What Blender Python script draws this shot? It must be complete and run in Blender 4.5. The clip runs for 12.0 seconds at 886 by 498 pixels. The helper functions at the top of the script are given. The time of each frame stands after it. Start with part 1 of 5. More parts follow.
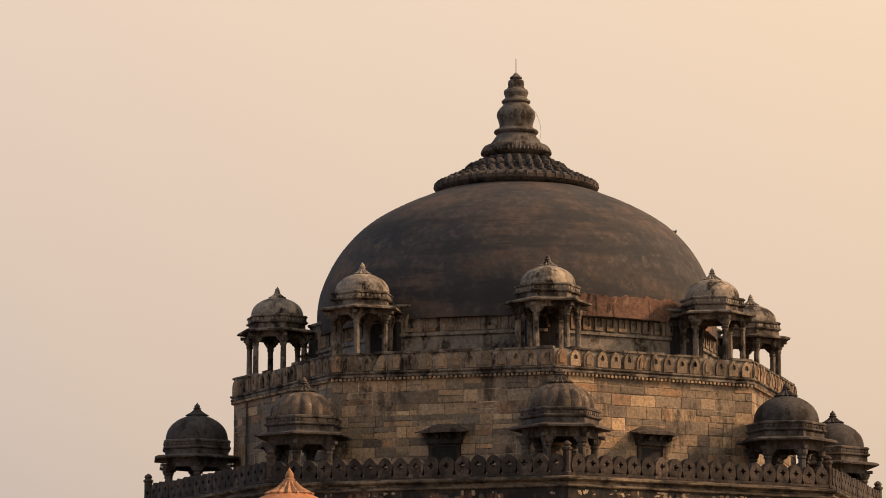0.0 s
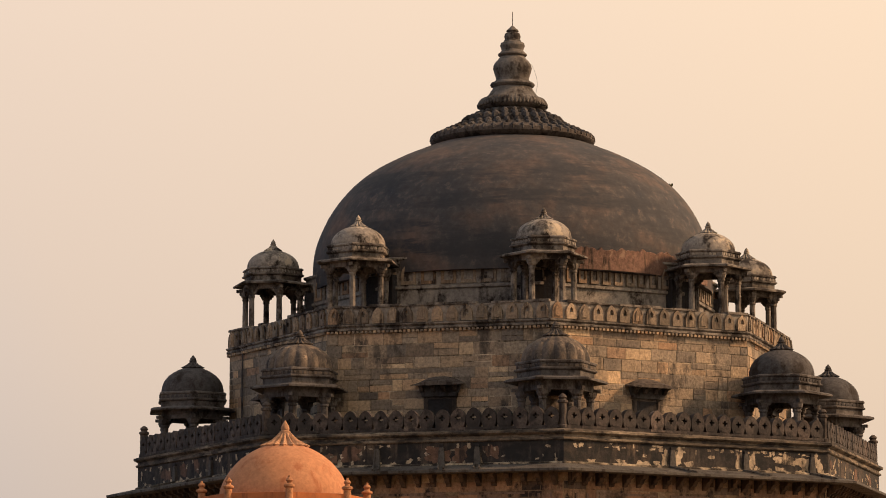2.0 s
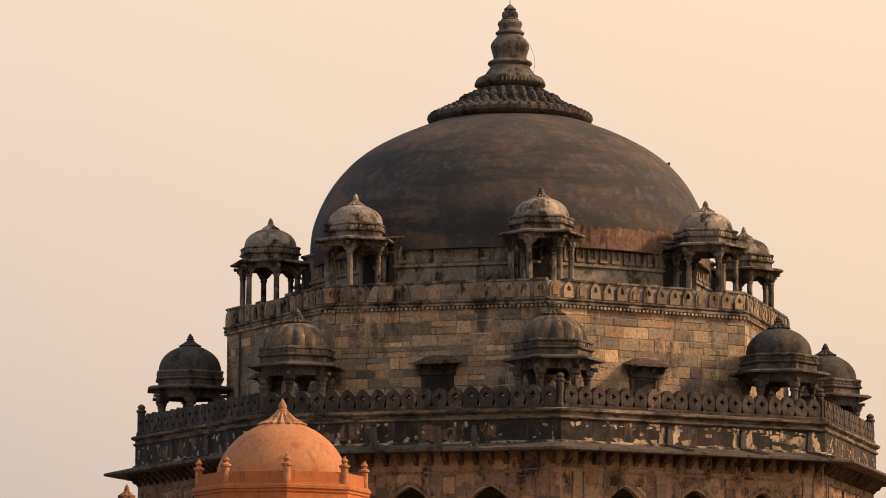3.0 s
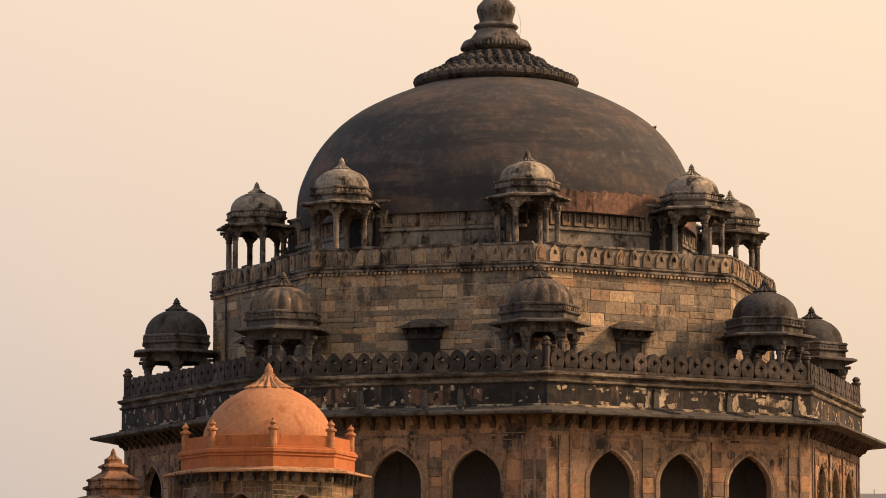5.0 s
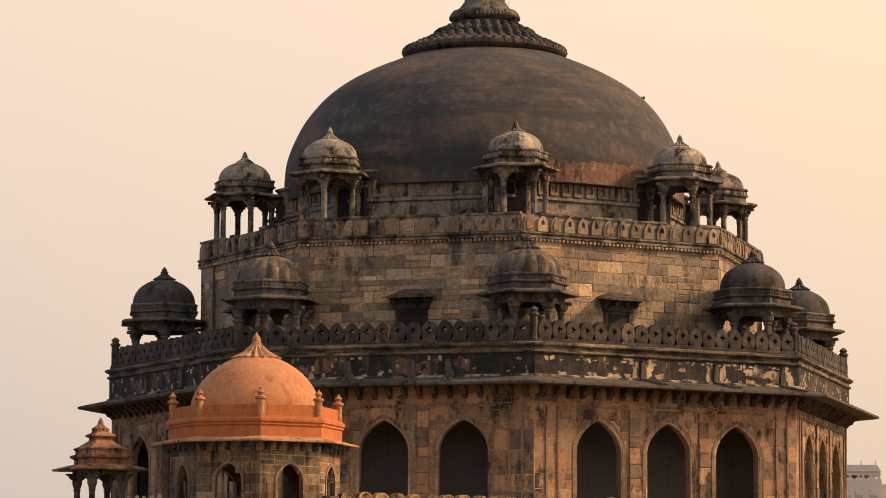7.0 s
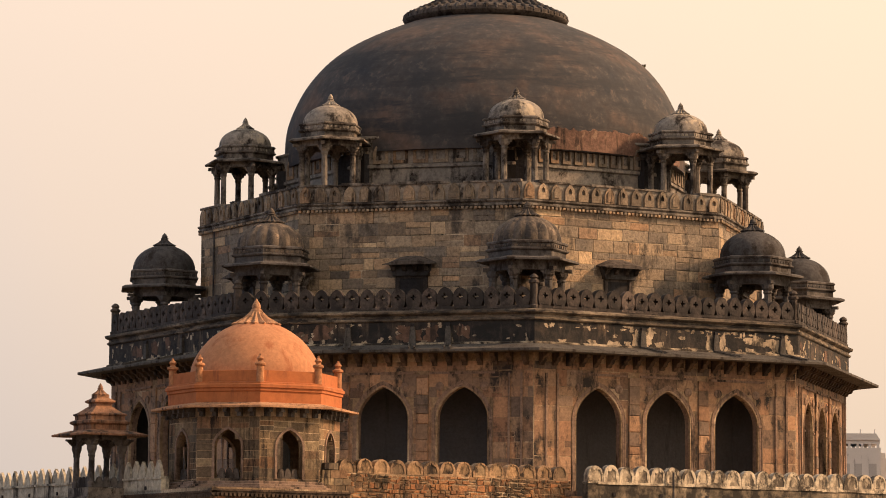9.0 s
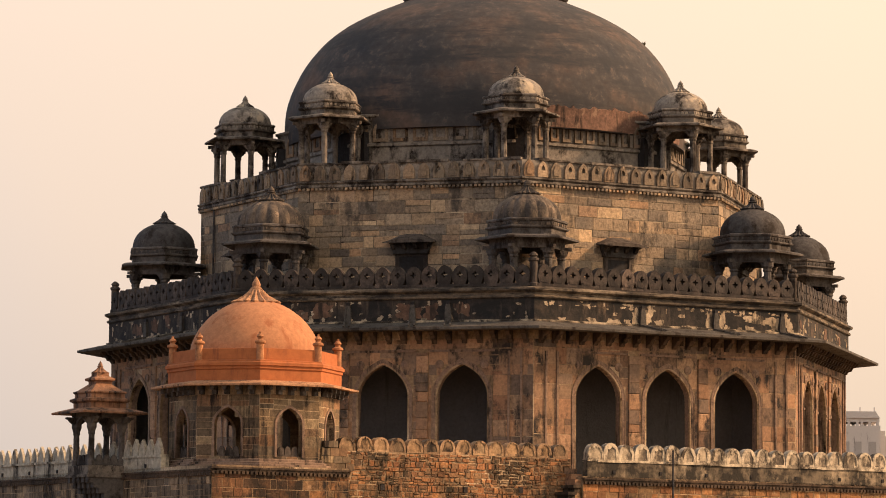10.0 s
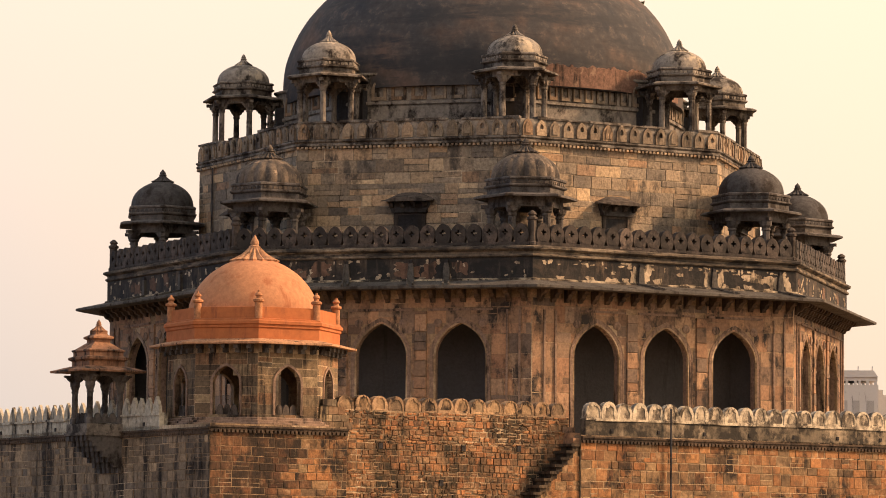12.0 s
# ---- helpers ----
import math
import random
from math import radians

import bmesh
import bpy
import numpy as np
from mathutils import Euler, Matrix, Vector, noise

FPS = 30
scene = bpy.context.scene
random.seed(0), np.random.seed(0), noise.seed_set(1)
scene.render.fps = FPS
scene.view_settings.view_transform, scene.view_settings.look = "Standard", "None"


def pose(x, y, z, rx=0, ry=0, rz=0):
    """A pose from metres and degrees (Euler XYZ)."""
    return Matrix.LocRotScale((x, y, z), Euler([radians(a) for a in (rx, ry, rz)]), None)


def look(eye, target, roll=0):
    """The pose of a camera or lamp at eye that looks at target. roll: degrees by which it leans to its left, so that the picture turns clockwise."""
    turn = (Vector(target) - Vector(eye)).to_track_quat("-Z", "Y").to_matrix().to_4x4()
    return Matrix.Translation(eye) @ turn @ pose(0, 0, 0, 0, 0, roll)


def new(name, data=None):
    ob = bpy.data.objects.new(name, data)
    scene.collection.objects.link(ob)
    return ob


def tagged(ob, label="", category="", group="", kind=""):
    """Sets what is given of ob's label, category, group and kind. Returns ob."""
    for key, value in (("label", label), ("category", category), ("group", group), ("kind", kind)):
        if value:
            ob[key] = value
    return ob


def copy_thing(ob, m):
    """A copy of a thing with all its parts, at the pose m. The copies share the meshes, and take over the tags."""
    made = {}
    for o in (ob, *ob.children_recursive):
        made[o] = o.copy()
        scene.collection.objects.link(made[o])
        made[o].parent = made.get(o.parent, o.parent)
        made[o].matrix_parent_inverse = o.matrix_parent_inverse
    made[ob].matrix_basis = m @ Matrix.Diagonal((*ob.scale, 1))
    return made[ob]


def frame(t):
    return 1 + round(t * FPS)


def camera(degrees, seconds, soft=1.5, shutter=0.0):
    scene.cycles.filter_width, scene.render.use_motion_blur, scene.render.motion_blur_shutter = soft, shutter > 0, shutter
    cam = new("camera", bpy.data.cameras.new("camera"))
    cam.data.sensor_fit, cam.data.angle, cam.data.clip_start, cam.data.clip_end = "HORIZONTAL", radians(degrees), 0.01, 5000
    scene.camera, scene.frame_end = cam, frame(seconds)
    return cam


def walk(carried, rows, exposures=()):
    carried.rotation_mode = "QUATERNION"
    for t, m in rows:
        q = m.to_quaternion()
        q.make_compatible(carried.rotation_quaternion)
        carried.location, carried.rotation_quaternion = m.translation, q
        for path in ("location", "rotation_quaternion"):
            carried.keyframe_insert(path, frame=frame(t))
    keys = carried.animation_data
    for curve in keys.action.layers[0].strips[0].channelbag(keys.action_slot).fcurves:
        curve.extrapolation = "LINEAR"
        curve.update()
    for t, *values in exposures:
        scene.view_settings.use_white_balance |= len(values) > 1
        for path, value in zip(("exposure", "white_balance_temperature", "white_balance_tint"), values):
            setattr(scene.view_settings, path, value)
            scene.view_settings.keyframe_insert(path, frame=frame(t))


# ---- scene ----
# the tomb's axis stands at the origin; water level is z = 0; the camera turns on its tripod on the far bank
cam = camera(14.66, 12.0, soft=0.95)
EYE = (0.0, -205.44, 2.0)
# seconds, turn to the left, tilt up, lean
ROWS = [
    (0, 1.237, 9.016, -0.046),
    (0.5, 1.195, 8.807, 0.010),
    (1, 1.183, 8.589, -0.126),
    (1.5, 1.205, 8.397, -0.303),
    (2, 1.168, 8.233, -0.159),
    (2.5, 1.164, 8.068, -0.172),
    (3, 1.123, 7.877, -0.187),
    (5, 0.890, 7.274, -0.100),
    (5.5, 0.819, 7.152, -0.083),
    (6, 0.761, 7.024, -0.093),
    (6.5, 0.725, 6.908, -0.204),
    (7, 0.687, 6.777, -0.248),
    (9, 0.687, 6.231, -0.461),
    (9.5, 0.698, 6.030, -0.484),
    (10, 0.681, 5.865, -0.464),
    (10.5, 0.657, 5.676, -0.485),
    (11, 0.675, 5.477, -0.515),
    (11.5, 0.664, 5.304, -0.504),
    (12, 0.649, 5.178, -0.517),
]
walk(cam, [(t, pose(*EYE, 0, 0, yaw) @ pose(0, 0, 0, 90 + tilt) @ pose(0, 0, 0, 0, 0, -lean)) for t, yaw, tilt, lean in ROWS],
     exposures=[(0.0, -0.11), (1.0, -0.01), (1.7, 0.02), (3.0, 0.07), (5.0, 0.12), (7.0, 0.18), (9.0, 0.27), (10.5, 0.35), (12.0, 0.50)])

# ---------------------------------------------------------------- light
SUN_AZ, SUN_EL = radians(92), radians(33)          # right of the way to the camera, above the horizon
SUN_WAY = Vector((math.sin(SUN_AZ) * math.cos(SUN_EL), -math.cos(SUN_AZ) * math.cos(SUN_EL), math.sin(SUN_EL)))
world = bpy.data.worlds.new("hazy_sky")
scene.world = world
world.use_nodes = True
wn, wl = world.node_tree.nodes, world.node_tree.links
wn.clear()
sky = wn.new("ShaderNodeTexSky")
sky.sky_type, sky.sun_disc = "NISHITA", False
sky.sun_elevation, sky.dust_density, sky.air_density, sky.ozone_density = SUN_EL, 8.0, 2.0, 0.5
sky.sun_rotation = math.pi - SUN_AZ
bg_sky = wn.new("ShaderNodeBackground")
bg_sky.inputs["Strength"].default_value = 0.06
wl.new(sky.outputs[0], bg_sky.inputs["Color"])
# haze: brighter towards the sun and the horizon, dimmer overhead
wco = wn.new("ShaderNodeTexCoord")
wdot = wn.new("ShaderNodeVectorMath")
wdot.operation = "DOT_PRODUCT"
wdot.inputs[1].default_value = SUN_WAY
wl.new(wco.outputs["Generated"], wdot.inputs[0])
whalf = wn.new("ShaderNodeMapRange")
whalf.inputs["From Min"].default_value, whalf.inputs["From Max"].default_value = -1, 1
wl.new(wdot.outputs["Value"], whalf.inputs["Value"])
wsun = wn.new("ShaderNodeValToRGB")
for i, (at, col) in enumerate(((0.0, (0.40, 0.50, 0.68)), (0.375, (0.55, 0.61, 0.72)), (0.495, (0.935, 0.74, 0.60)), (0.615, (1.07, 0.81, 0.59)), (1.0, (1.7, 1.35, 0.98)))):
    e = wsun.color_ramp.elements[i] if i < 2 else wsun.color_ramp.elements.new(at)
    e.position, e.color = at, (*col, 1)
wl.new(whalf.outputs["Result"], wsun.inputs[0])
wsep = wn.new("ShaderNodeSeparateXYZ")
wl.new(wco.outputs["Generated"], wsep.inputs[0])
wup = wn.new("ShaderNodeValToRGB")
wup.color_ramp.elements[0].position, wup.color_ramp.elements[0].color = 0.25, (1.12, 1.12, 1.12, 1)
wup.color_ramp.elements[1].position, wup.color_ramp.elements[1].color = 1.0, (0.43, 0.52, 0.68, 1)
low = wup.color_ramp.elements.new(0.0)
low.color = (0.76, 0.76, 0.755, 1)
near = wup.color_ramp.elements.new(0.11)
near.color = (0.95, 0.95, 0.95, 1)
wl.new(wsep.outputs["Z"], wup.inputs[0])
wmul = wn.new("ShaderNodeMix")
wmul.data_type, wmul.blend_type = "RGBA", "MULTIPLY"
wmul.inputs[0].default_value = 1.0
wl.new(wsun.outputs[0], wmul.inputs[6]), wl.new(wup.outputs[0], wmul.inputs[7])
haze = wn.new("ShaderNodeBackground")
haze.inputs["Strength"].default_value = 0.92
wl.new(wmul.outputs[2], haze.inputs["Color"])
wmix = wn.new("ShaderNodeMixShader")
wmix.inputs[0].default_value = 0.9
wout = wn.new("ShaderNodeOutputWorld")
wl.new(bg_sky.outputs[0], wmix.inputs[1]), wl.new(haze.outputs[0], wmix.inputs[2]), wl.new(wmix.outputs[0], wout.inputs["Surface"])

sun = new("sun", bpy.data.lights.new("sun", "SUN"))
sun.data.energy, sun.data.angle, sun.data.color = 5.0, radians(7), (1.0, 0.60, 0.33)
sun.matrix_world = look(SUN_WAY * 300, (0, 0, 0))

# ---------------------------------------------------------------- materials
def ramp(nt, fac, stops):
    r = nt.nodes.new("ShaderNodeValToRGB")
    while len(r.color_ramp.elements) < len(stops):
        r.color_ramp.elements.new(0.5)
    for e, (pos, col) in zip(r.color_ramp.elements, stops):
        e.position, e.color = pos, (*col, 1) if len(col) == 3 else col
    nt.links.new(fac, r.inputs[0])
    return r.outputs[0]


def noise_out(nt, vec, scale, detail=5.0, rough=0.6, distort=0.0):
    n = nt.nodes.new("ShaderNodeTexNoise")
    n.inputs["Scale"].default_value, n.inputs["Detail"].default_value = scale, detail
    n.inputs["Roughness"].default_value, n.inputs["Distortion"].default_value = rough, distort
    nt.links.new(vec, n.inputs["Vector"])
    return n.outputs["Fac"]


def mix(nt, fac, a, b, mode="MIX"):
    m = nt.nodes.new("ShaderNodeMix")
    m.data_type, m.blend_type = "RGBA", mode
    for sock, val in ((m.inputs[0], fac), (m.inputs[6], a), (m.inputs[7], b)):
        if isinstance(val, bpy.types.NodeSocket):
            nt.links.new(val, sock)
        elif isinstance(val, tuple):
            sock.default_value = (*val, 1)
        else:
            sock.default_value = val
    return m.outputs[2]


def stone(name, tones, stain=(0.02, 0.016, 0.014), stain_amount=0.5, streak=(1.6, 1.6, 0.22), per_piece="object", grain=6.0, bump=0.55, rough=0.85, patch=None, patch_amount=0.0, patch_scale=0.8, grain_amount=0.75, patch_soft=0.06):
    """Weathered stone or plaster: tones vary piece by piece, grain, large patches, and dark rain streaks that run down."""
    m = bpy.data.materials.new(name)
    m.use_nodes = True
    nt = m.node_tree
    b = nt.nodes["Principled BSDF"]
    geo = nt.nodes.new("ShaderNodeNewGeometry")
    pos = geo.outputs["Position"]
    if per_piece == "island":
        rnd = geo.outputs["Random Per Island"]
    else:
        rnd = nt.nodes.new("ShaderNodeObjectInfo").outputs["Random"]
    big = noise_out(nt, pos, 0.35, 4, 0.6)
    fine = noise_out(nt, pos, grain, 6, 0.7)
    mid = noise_out(nt, pos, 1.6, 5, 0.65)
    if per_piece == "none":
        base = ramp(nt, big, [(0.25 + 0.5 * i / max(1, len(tones) - 1), t) for i, t in enumerate(tones)])
    else:
        base = ramp(nt, rnd, [(i / max(1, len(tones) - 1), t) for i, t in enumerate(tones)])
        drift = ramp(nt, big, [(0.3, tones[0]), (0.7, tones[-1])])
        base = mix(nt, 0.25, base, drift)
        spin = nt.nodes.new("ShaderNodeMath")
        spin.operation = "MULTIPLY"
        spin.inputs[1].default_value = 17.31
        nt.links.new(rnd, spin.inputs[0])
        frac = nt.nodes.new("ShaderNodeMath")
        frac.operation = "FRACT"
        nt.links.new(spin.outputs[0], frac.inputs[0])
        base = mix(nt, 1.0, base, ramp(nt, frac.outputs[0], [(0.0, (0.66, 0.66, 0.68)), (0.12, (0.84, 0.84, 0.85)), (0.88, (1.06, 1.06, 1.05)), (1.0, (1.28, 1.27, 1.24))]), "MULTIPLY")
    base = mix(nt, grain_amount, base, ramp(nt, fine, [(0.30, (0.40, 0.40, 0.41)), (0.5, (0.95, 0.95, 0.94)), (0.70, (1.5, 1.47, 1.42))]), "MULTIPLY")
    if patch:
        pf = ramp(nt, noise_out(nt, pos, patch_scale, 6, 0.7), [(0.62 - 0.25 * patch_amount, (0, 0, 0)), (0.62 + patch_soft - 0.2 * patch_amount, (1, 1, 1))])
        base = mix(nt, pf, base, patch)
    # stains: tall narrow streaks and blotches
    if streak:
        mp = nt.nodes.new("ShaderNodeMapping")
        mp.inputs["Scale"].default_value = streak
        nt.links.new(pos, mp.inputs["Vector"])
        sf = noise_out(nt, mp.outputs[0], 1.0, 6, 0.7)
    else:
        sf = mid
    lo = 0.60 - 0.22 * stain_amount
    sfac = ramp(nt, sf, [(lo, (0, 0, 0)), (lo + 0.10, (1, 1, 1))])
    sfac2 = mix(nt, 0.42, sfac, ramp(nt, mid, [(0.40, (0, 0, 0)), (0.55, (1, 1, 1))]), "MULTIPLY")
    base = mix(nt, sfac2, base, stain)
    nt.links.new(base, b.inputs["Base Color"])
    b.inputs["Roughness"].default_value = rough
    b.inputs["Specular IOR Level"].default_value = 0.2
    bp = nt.nodes.new("ShaderNodeBump")
    bp.inputs["Strength"].default_value, bp.inputs["Distance"].default_value = bump, 0.08
    nt.links.new(fine, bp.inputs["Height"])
    nt.links.new(bp.outputs[0], b.inputs["Normal"])
    return m


GREY_TONES = [(0.114, 0.105, 0.096), (0.364, 0.281, 0.194), (0.198, 0.177, 0.151), (0.511, 0.382, 0.244), (0.39, 0.236, 0.14), (0.242, 0.204, 0.158), (0.124, 0.115, 0.106), (0.326, 0.266, 0.197), (0.441, 0.308, 0.191)]
RED_TONES = [(0.158, 0.103, 0.075), (0.364, 0.208, 0.12), (0.26, 0.186, 0.137), (0.103, 0.085, 0.075), (0.433, 0.273, 0.164), (0.283, 0.153, 0.092), (0.326, 0.225, 0.149)]
BASE_TONES = [(0.175, 0.086, 0.044), (0.360, 0.155, 0.060), (0.250, 0.165, 0.090), (0.100, 0.070, 0.049), (0.410, 0.200, 0.083), (0.245, 0.105, 0.048), (0.290, 0.205, 0.112)]
# greyer, duller copy of BASE_TONES: the left wall's shade put into colour
SHADE_TONES = [(0.121, 0.094, 0.069), (0.299, 0.218, 0.14), (0.196, 0.152, 0.11), (0.368, 0.267, 0.17), (0.161, 0.132, 0.106)]
PAV_TONES = [(0.055, 0.043, 0.034), (0.27, 0.185, 0.105), (0.12, 0.098, 0.072), (0.225, 0.12, 0.064), (0.16, 0.13, 0.095), (0.085, 0.06, 0.043), (0.33, 0.25, 0.155)]
M_GREY = stone("grey_ashlar", GREY_TONES, stain=(0.06, 0.052, 0.045), stain_amount=0.34, streak=(0.8, 0.8, 0.35), per_piece="island")
M_GREY_P = stone("grey_sandstone", GREY_TONES, stain=(0.06, 0.052, 0.045), stain_amount=0.34, streak=(0.8, 0.8, 0.35), per_piece="object")
M_MORTAR = stone("old_mortar", [(0.10, 0.072, 0.05), (0.26, 0.185, 0.115), (0.62, 0.49, 0.34)], stain_amount=0.25, per_piece="none")
M_MORTAR_G = stone("pale_mortar", [(0.07, 0.058, 0.046), (0.19, 0.155, 0.115), (0.66, 0.55, 0.41)], stain_amount=0.3, per_piece="none")
M_MORTAR_T = stone("ochre_mortar", [(0.15, 0.10, 0.062), (0.42, 0.31, 0.19), (0.70, 0.56, 0.38)], stain_amount=0.3, per_piece="none")
M_RED = stone("buff_red_ashlar", RED_TONES, stain=(0.03, 0.027, 0.026), stain_amount=0.5, streak=(0.8, 0.8, 0.4), bump=0.35, grain_amount=0.55, per_piece="island")
M_RED_P = stone("buff_red_sandstone", RED_TONES, stain=(0.03, 0.027, 0.026), stain_amount=0.5, streak=(0.8, 0.8, 0.4), bump=0.35, grain_amount=0.55, per_piece="object")
M_PAV = stone("brown_ashlar", PAV_TONES, stain_amount=0.45, per_piece="island")
M_PAV_P = stone("brown_block", PAV_TONES, stain_amount=0.45, per_piece="object")
M_BASE = stone("terrace_masonry", BASE_TONES, stain_amount=0.42, per_piece="island", streak=(0.55, 0.55, 0.4), patch=(0.31, 0.20, 0.115), patch_amount=0.25, patch_scale=2.2)
M_BASE_L = stone("terrace_masonry_shaded", SHADE_TONES, stain_amount=0.62, per_piece="island")
M_BASE_LP = stone("terrace_block_shaded", SHADE_TONES, stain_amount=0.62, per_piece="object")
M_BASE_P = stone("terrace_block", BASE_TONES, stain_amount=0.42, per_piece="object", streak=(0.55, 0.55, 0.4), patch=(0.31, 0.20, 0.115), patch_amount=0.25, patch_scale=2.2)
# darker tones and denser streaks than M_BASE_P, used near the corner
M_BASE_C = stone("dark_streaked_terrace_block", [(0.105, 0.052, 0.032), (0.215, 0.098, 0.048), (0.075, 0.052, 0.036), (0.26, 0.128, 0.06), (0.13, 0.074, 0.044)], stain=(0.026, 0.019, 0.015), stain_amount=0.86, per_piece="object", streak=(0.6, 0.6, 0.22), patch=(0.27, 0.17, 0.10), patch_amount=0.15, patch_scale=2.4)
RUBBLE_TONES = [(0.182, 0.087, 0.047), (0.39, 0.165, 0.069), (0.26, 0.156, 0.085), (0.094, 0.061, 0.043), (0.448, 0.218, 0.094), (0.221, 0.097, 0.048), (0.299, 0.195, 0.11)]
M_RUBBLE = stone("stained_rubble", RUBBLE_TONES, stain=(0.03, 0.025, 0.018), stain_amount=0.6, per_piece="object", streak=(0.6, 0.6, 0.3), patch=(0.31, 0.20, 0.115), patch_amount=0.3, patch_scale=2.0)
M_RUBBLE_I = stone("stained_rubble_fill", RUBBLE_TONES, stain=(0.03, 0.025, 0.018), stain_amount=0.6, per_piece="island", streak=(0.6, 0.6, 0.3), patch=(0.31, 0.20, 0.115), patch_amount=0.3, patch_scale=2.0)
M_DARK = stone("blackened_stone", [(0.050, 0.043, 0.041), (0.111, 0.093, 0.081)], stain_amount=0.5, per_piece="none")
M_SLATE = stone("dark_eave_slab", [(0.058, 0.055, 0.053), (0.105, 0.096, 0.086)], stain_amount=0.4, per_piece="none")
M_MERLON = stone("blackened_merlon", [(0.041, 0.038, 0.037), (0.083, 0.069, 0.063), (0.032, 0.03, 0.03), (0.118, 0.093, 0.081)], stain=(0.026, 0.024, 0.024), stain_amount=0.62, per_piece="object", streak=(1.6, 1.6, 1.0))
M_PANEL = stone("carved_panel", [(0.120, 0.106, 0.088), (0.285, 0.228, 0.170), (0.185, 0.158, 0.122), (0.345, 0.270, 0.195), (0.24, 0.15, 0.09)], stain_amount=0.42, per_piece="object")
# weathering, plus extra stain that puts the upper kiosks' column shade into colour
M_CHH = stone("grey_weathered_stone", [(0.125, 0.113, 0.104), (0.25, 0.218, 0.183)], stain_amount=0.72, per_piece="none", grain=4, streak=(0.9, 0.9, 0.6))
M_PARA = stone("grey_parapet_stone", [(0.140, 0.129, 0.120), (0.288, 0.255, 0.217)], stain_amount=0.45, per_piece="none", grain=4, streak=(0.9, 0.9, 0.6))
M_PALE = stone("flaking_pale_plaster", [(0.158, 0.144, 0.129), (0.298, 0.266, 0.231)], stain_amount=0.45, per_piece="none", grain=4, patch=(0.40, 0.34, 0.26), patch_amount=0.3, streak=(0.9, 0.9, 0.6))
M_BLACK = stone("blackened_plaster", [(0.036, 0.038, 0.044), (0.080, 0.074, 0.072)], stain_amount=0.5, per_piece="none", grain=4, streak=(0.9, 0.9, 0.6))
M_SOOT = stone("sooty_stone", [(0.061, 0.060, 0.064), (0.140, 0.124, 0.112)], stain_amount=0.55, per_piece="none", grain=5, streak=(0.9, 0.9, 0.6))
M_WORN = stone("worn_brown_plaster", [(0.075, 0.064, 0.056), (0.165, 0.132, 0.104)], stain=(0.032, 0.030, 0.030), stain_amount=0.62, per_piece="none", grain=4, patch=(0.26, 0.20, 0.15), patch_amount=0.15, patch_scale=1.6, streak=(1.3, 1.3, 0.4))
M_DARK_R = stone("dark_red_stone", [(0.05, 0.039, 0.031), (0.125, 0.085, 0.058)], stain_amount=0.5, per_piece="none", grain=5)
M_STEP = stone("dark_step", [(0.05, 0.04, 0.03), (0.14, 0.10, 0.065)], stain_amount=0.7, per_piece="none")
M_FIN = stone("finial_stone", [(0.080, 0.076, 0.074), (0.175, 0.158, 0.140)], stain_amount=0.5, per_piece="none", grain=4, streak=(0.9, 0.9, 0.6))
M_DOME = stone("dark_dome_plaster", [(0.032, 0.037, 0.046), (0.058, 0.055, 0.057), (0.118, 0.082, 0.067)], stain=(0.034, 0.036, 0.041), stain_amount=0.5, per_piece="none", grain=1.8, bump=0.12, streak=(0.12, 0.12, 0.9), patch=(0.125, 0.094, 0.077), patch_amount=0.25, patch_scale=1.8, patch_soft=0.18, grain_amount=0.5)
M_BRICK = stone("bare_brick", [(0.118, 0.07, 0.053), (0.203, 0.121, 0.091)], stain_amount=0.3, per_piece="none", grain=5, patch=(0.24, 0.16, 0.115), patch_amount=0.2, patch_scale=2.0)
M_LIME = stone("weathered_lime", [(0.44, 0.38, 0.29), (0.60, 0.52, 0.40)], stain=(0.06, 0.05, 0.04), stain_amount=0.6, per_piece="none", grain=4, streak=(1.4, 1.4, 1.0))
M_LIME_D = stone("blackened_lime", [(0.32, 0.27, 0.20), (0.54, 0.46, 0.35)], stain=(0.08, 0.067, 0.055), stain_amount=0.7, per_piece="none", grain=4, streak=(1.8, 1.8, 1.0))
M_LIME_G = stone("grey_limewash", [(0.330, 0.300, 0.247), (0.495, 0.450, 0.360)], stain_amount=0.4, per_piece="none", grain=4)
M_BAND = stone("blackened_lime_band", [(0.034, 0.031, 0.031), (0.060, 0.050, 0.043), (0.15, 0.105, 0.072)], stain=(0.018, 0.018, 0.019), stain_amount=0.9, per_piece="none", grain=5, streak=(1.3, 1.3, 0.25))
M_CORNICE = stone("worn_lime_cornice", [(0.06, 0.053, 0.047), (0.145, 0.119, 0.092), (0.34, 0.281, 0.212)], stain=(0.026, 0.024, 0.023), stain_amount=0.7, per_piece="none", grain=5, streak=(0.5, 0.5, 3.0))
M_FLAKE = stone("surviving_lime_plaster", [(0.28, 0.22, 0.155), (0.52, 0.43, 0.32)], stain=(0.05, 0.042, 0.034), stain_amount=0.55, per_piece="none", grain=4, streak=(1.6, 1.6, 0.8))
M_FLAKE_R = stone("bared_red_plaster", [(0.099, 0.058, 0.041), (0.173, 0.107, 0.077)], stain=(0.035, 0.027, 0.023), stain_amount=0.5, per_piece="none", grain=4)
M_LEDGE = stone("broken_lime_ledge", [(0.30, 0.24, 0.17), (0.52, 0.44, 0.33)], stain=(0.03, 0.026, 0.022), stain_amount=0.95, per_piece="none", grain=4, streak=(0.8, 0.8, 0.8))
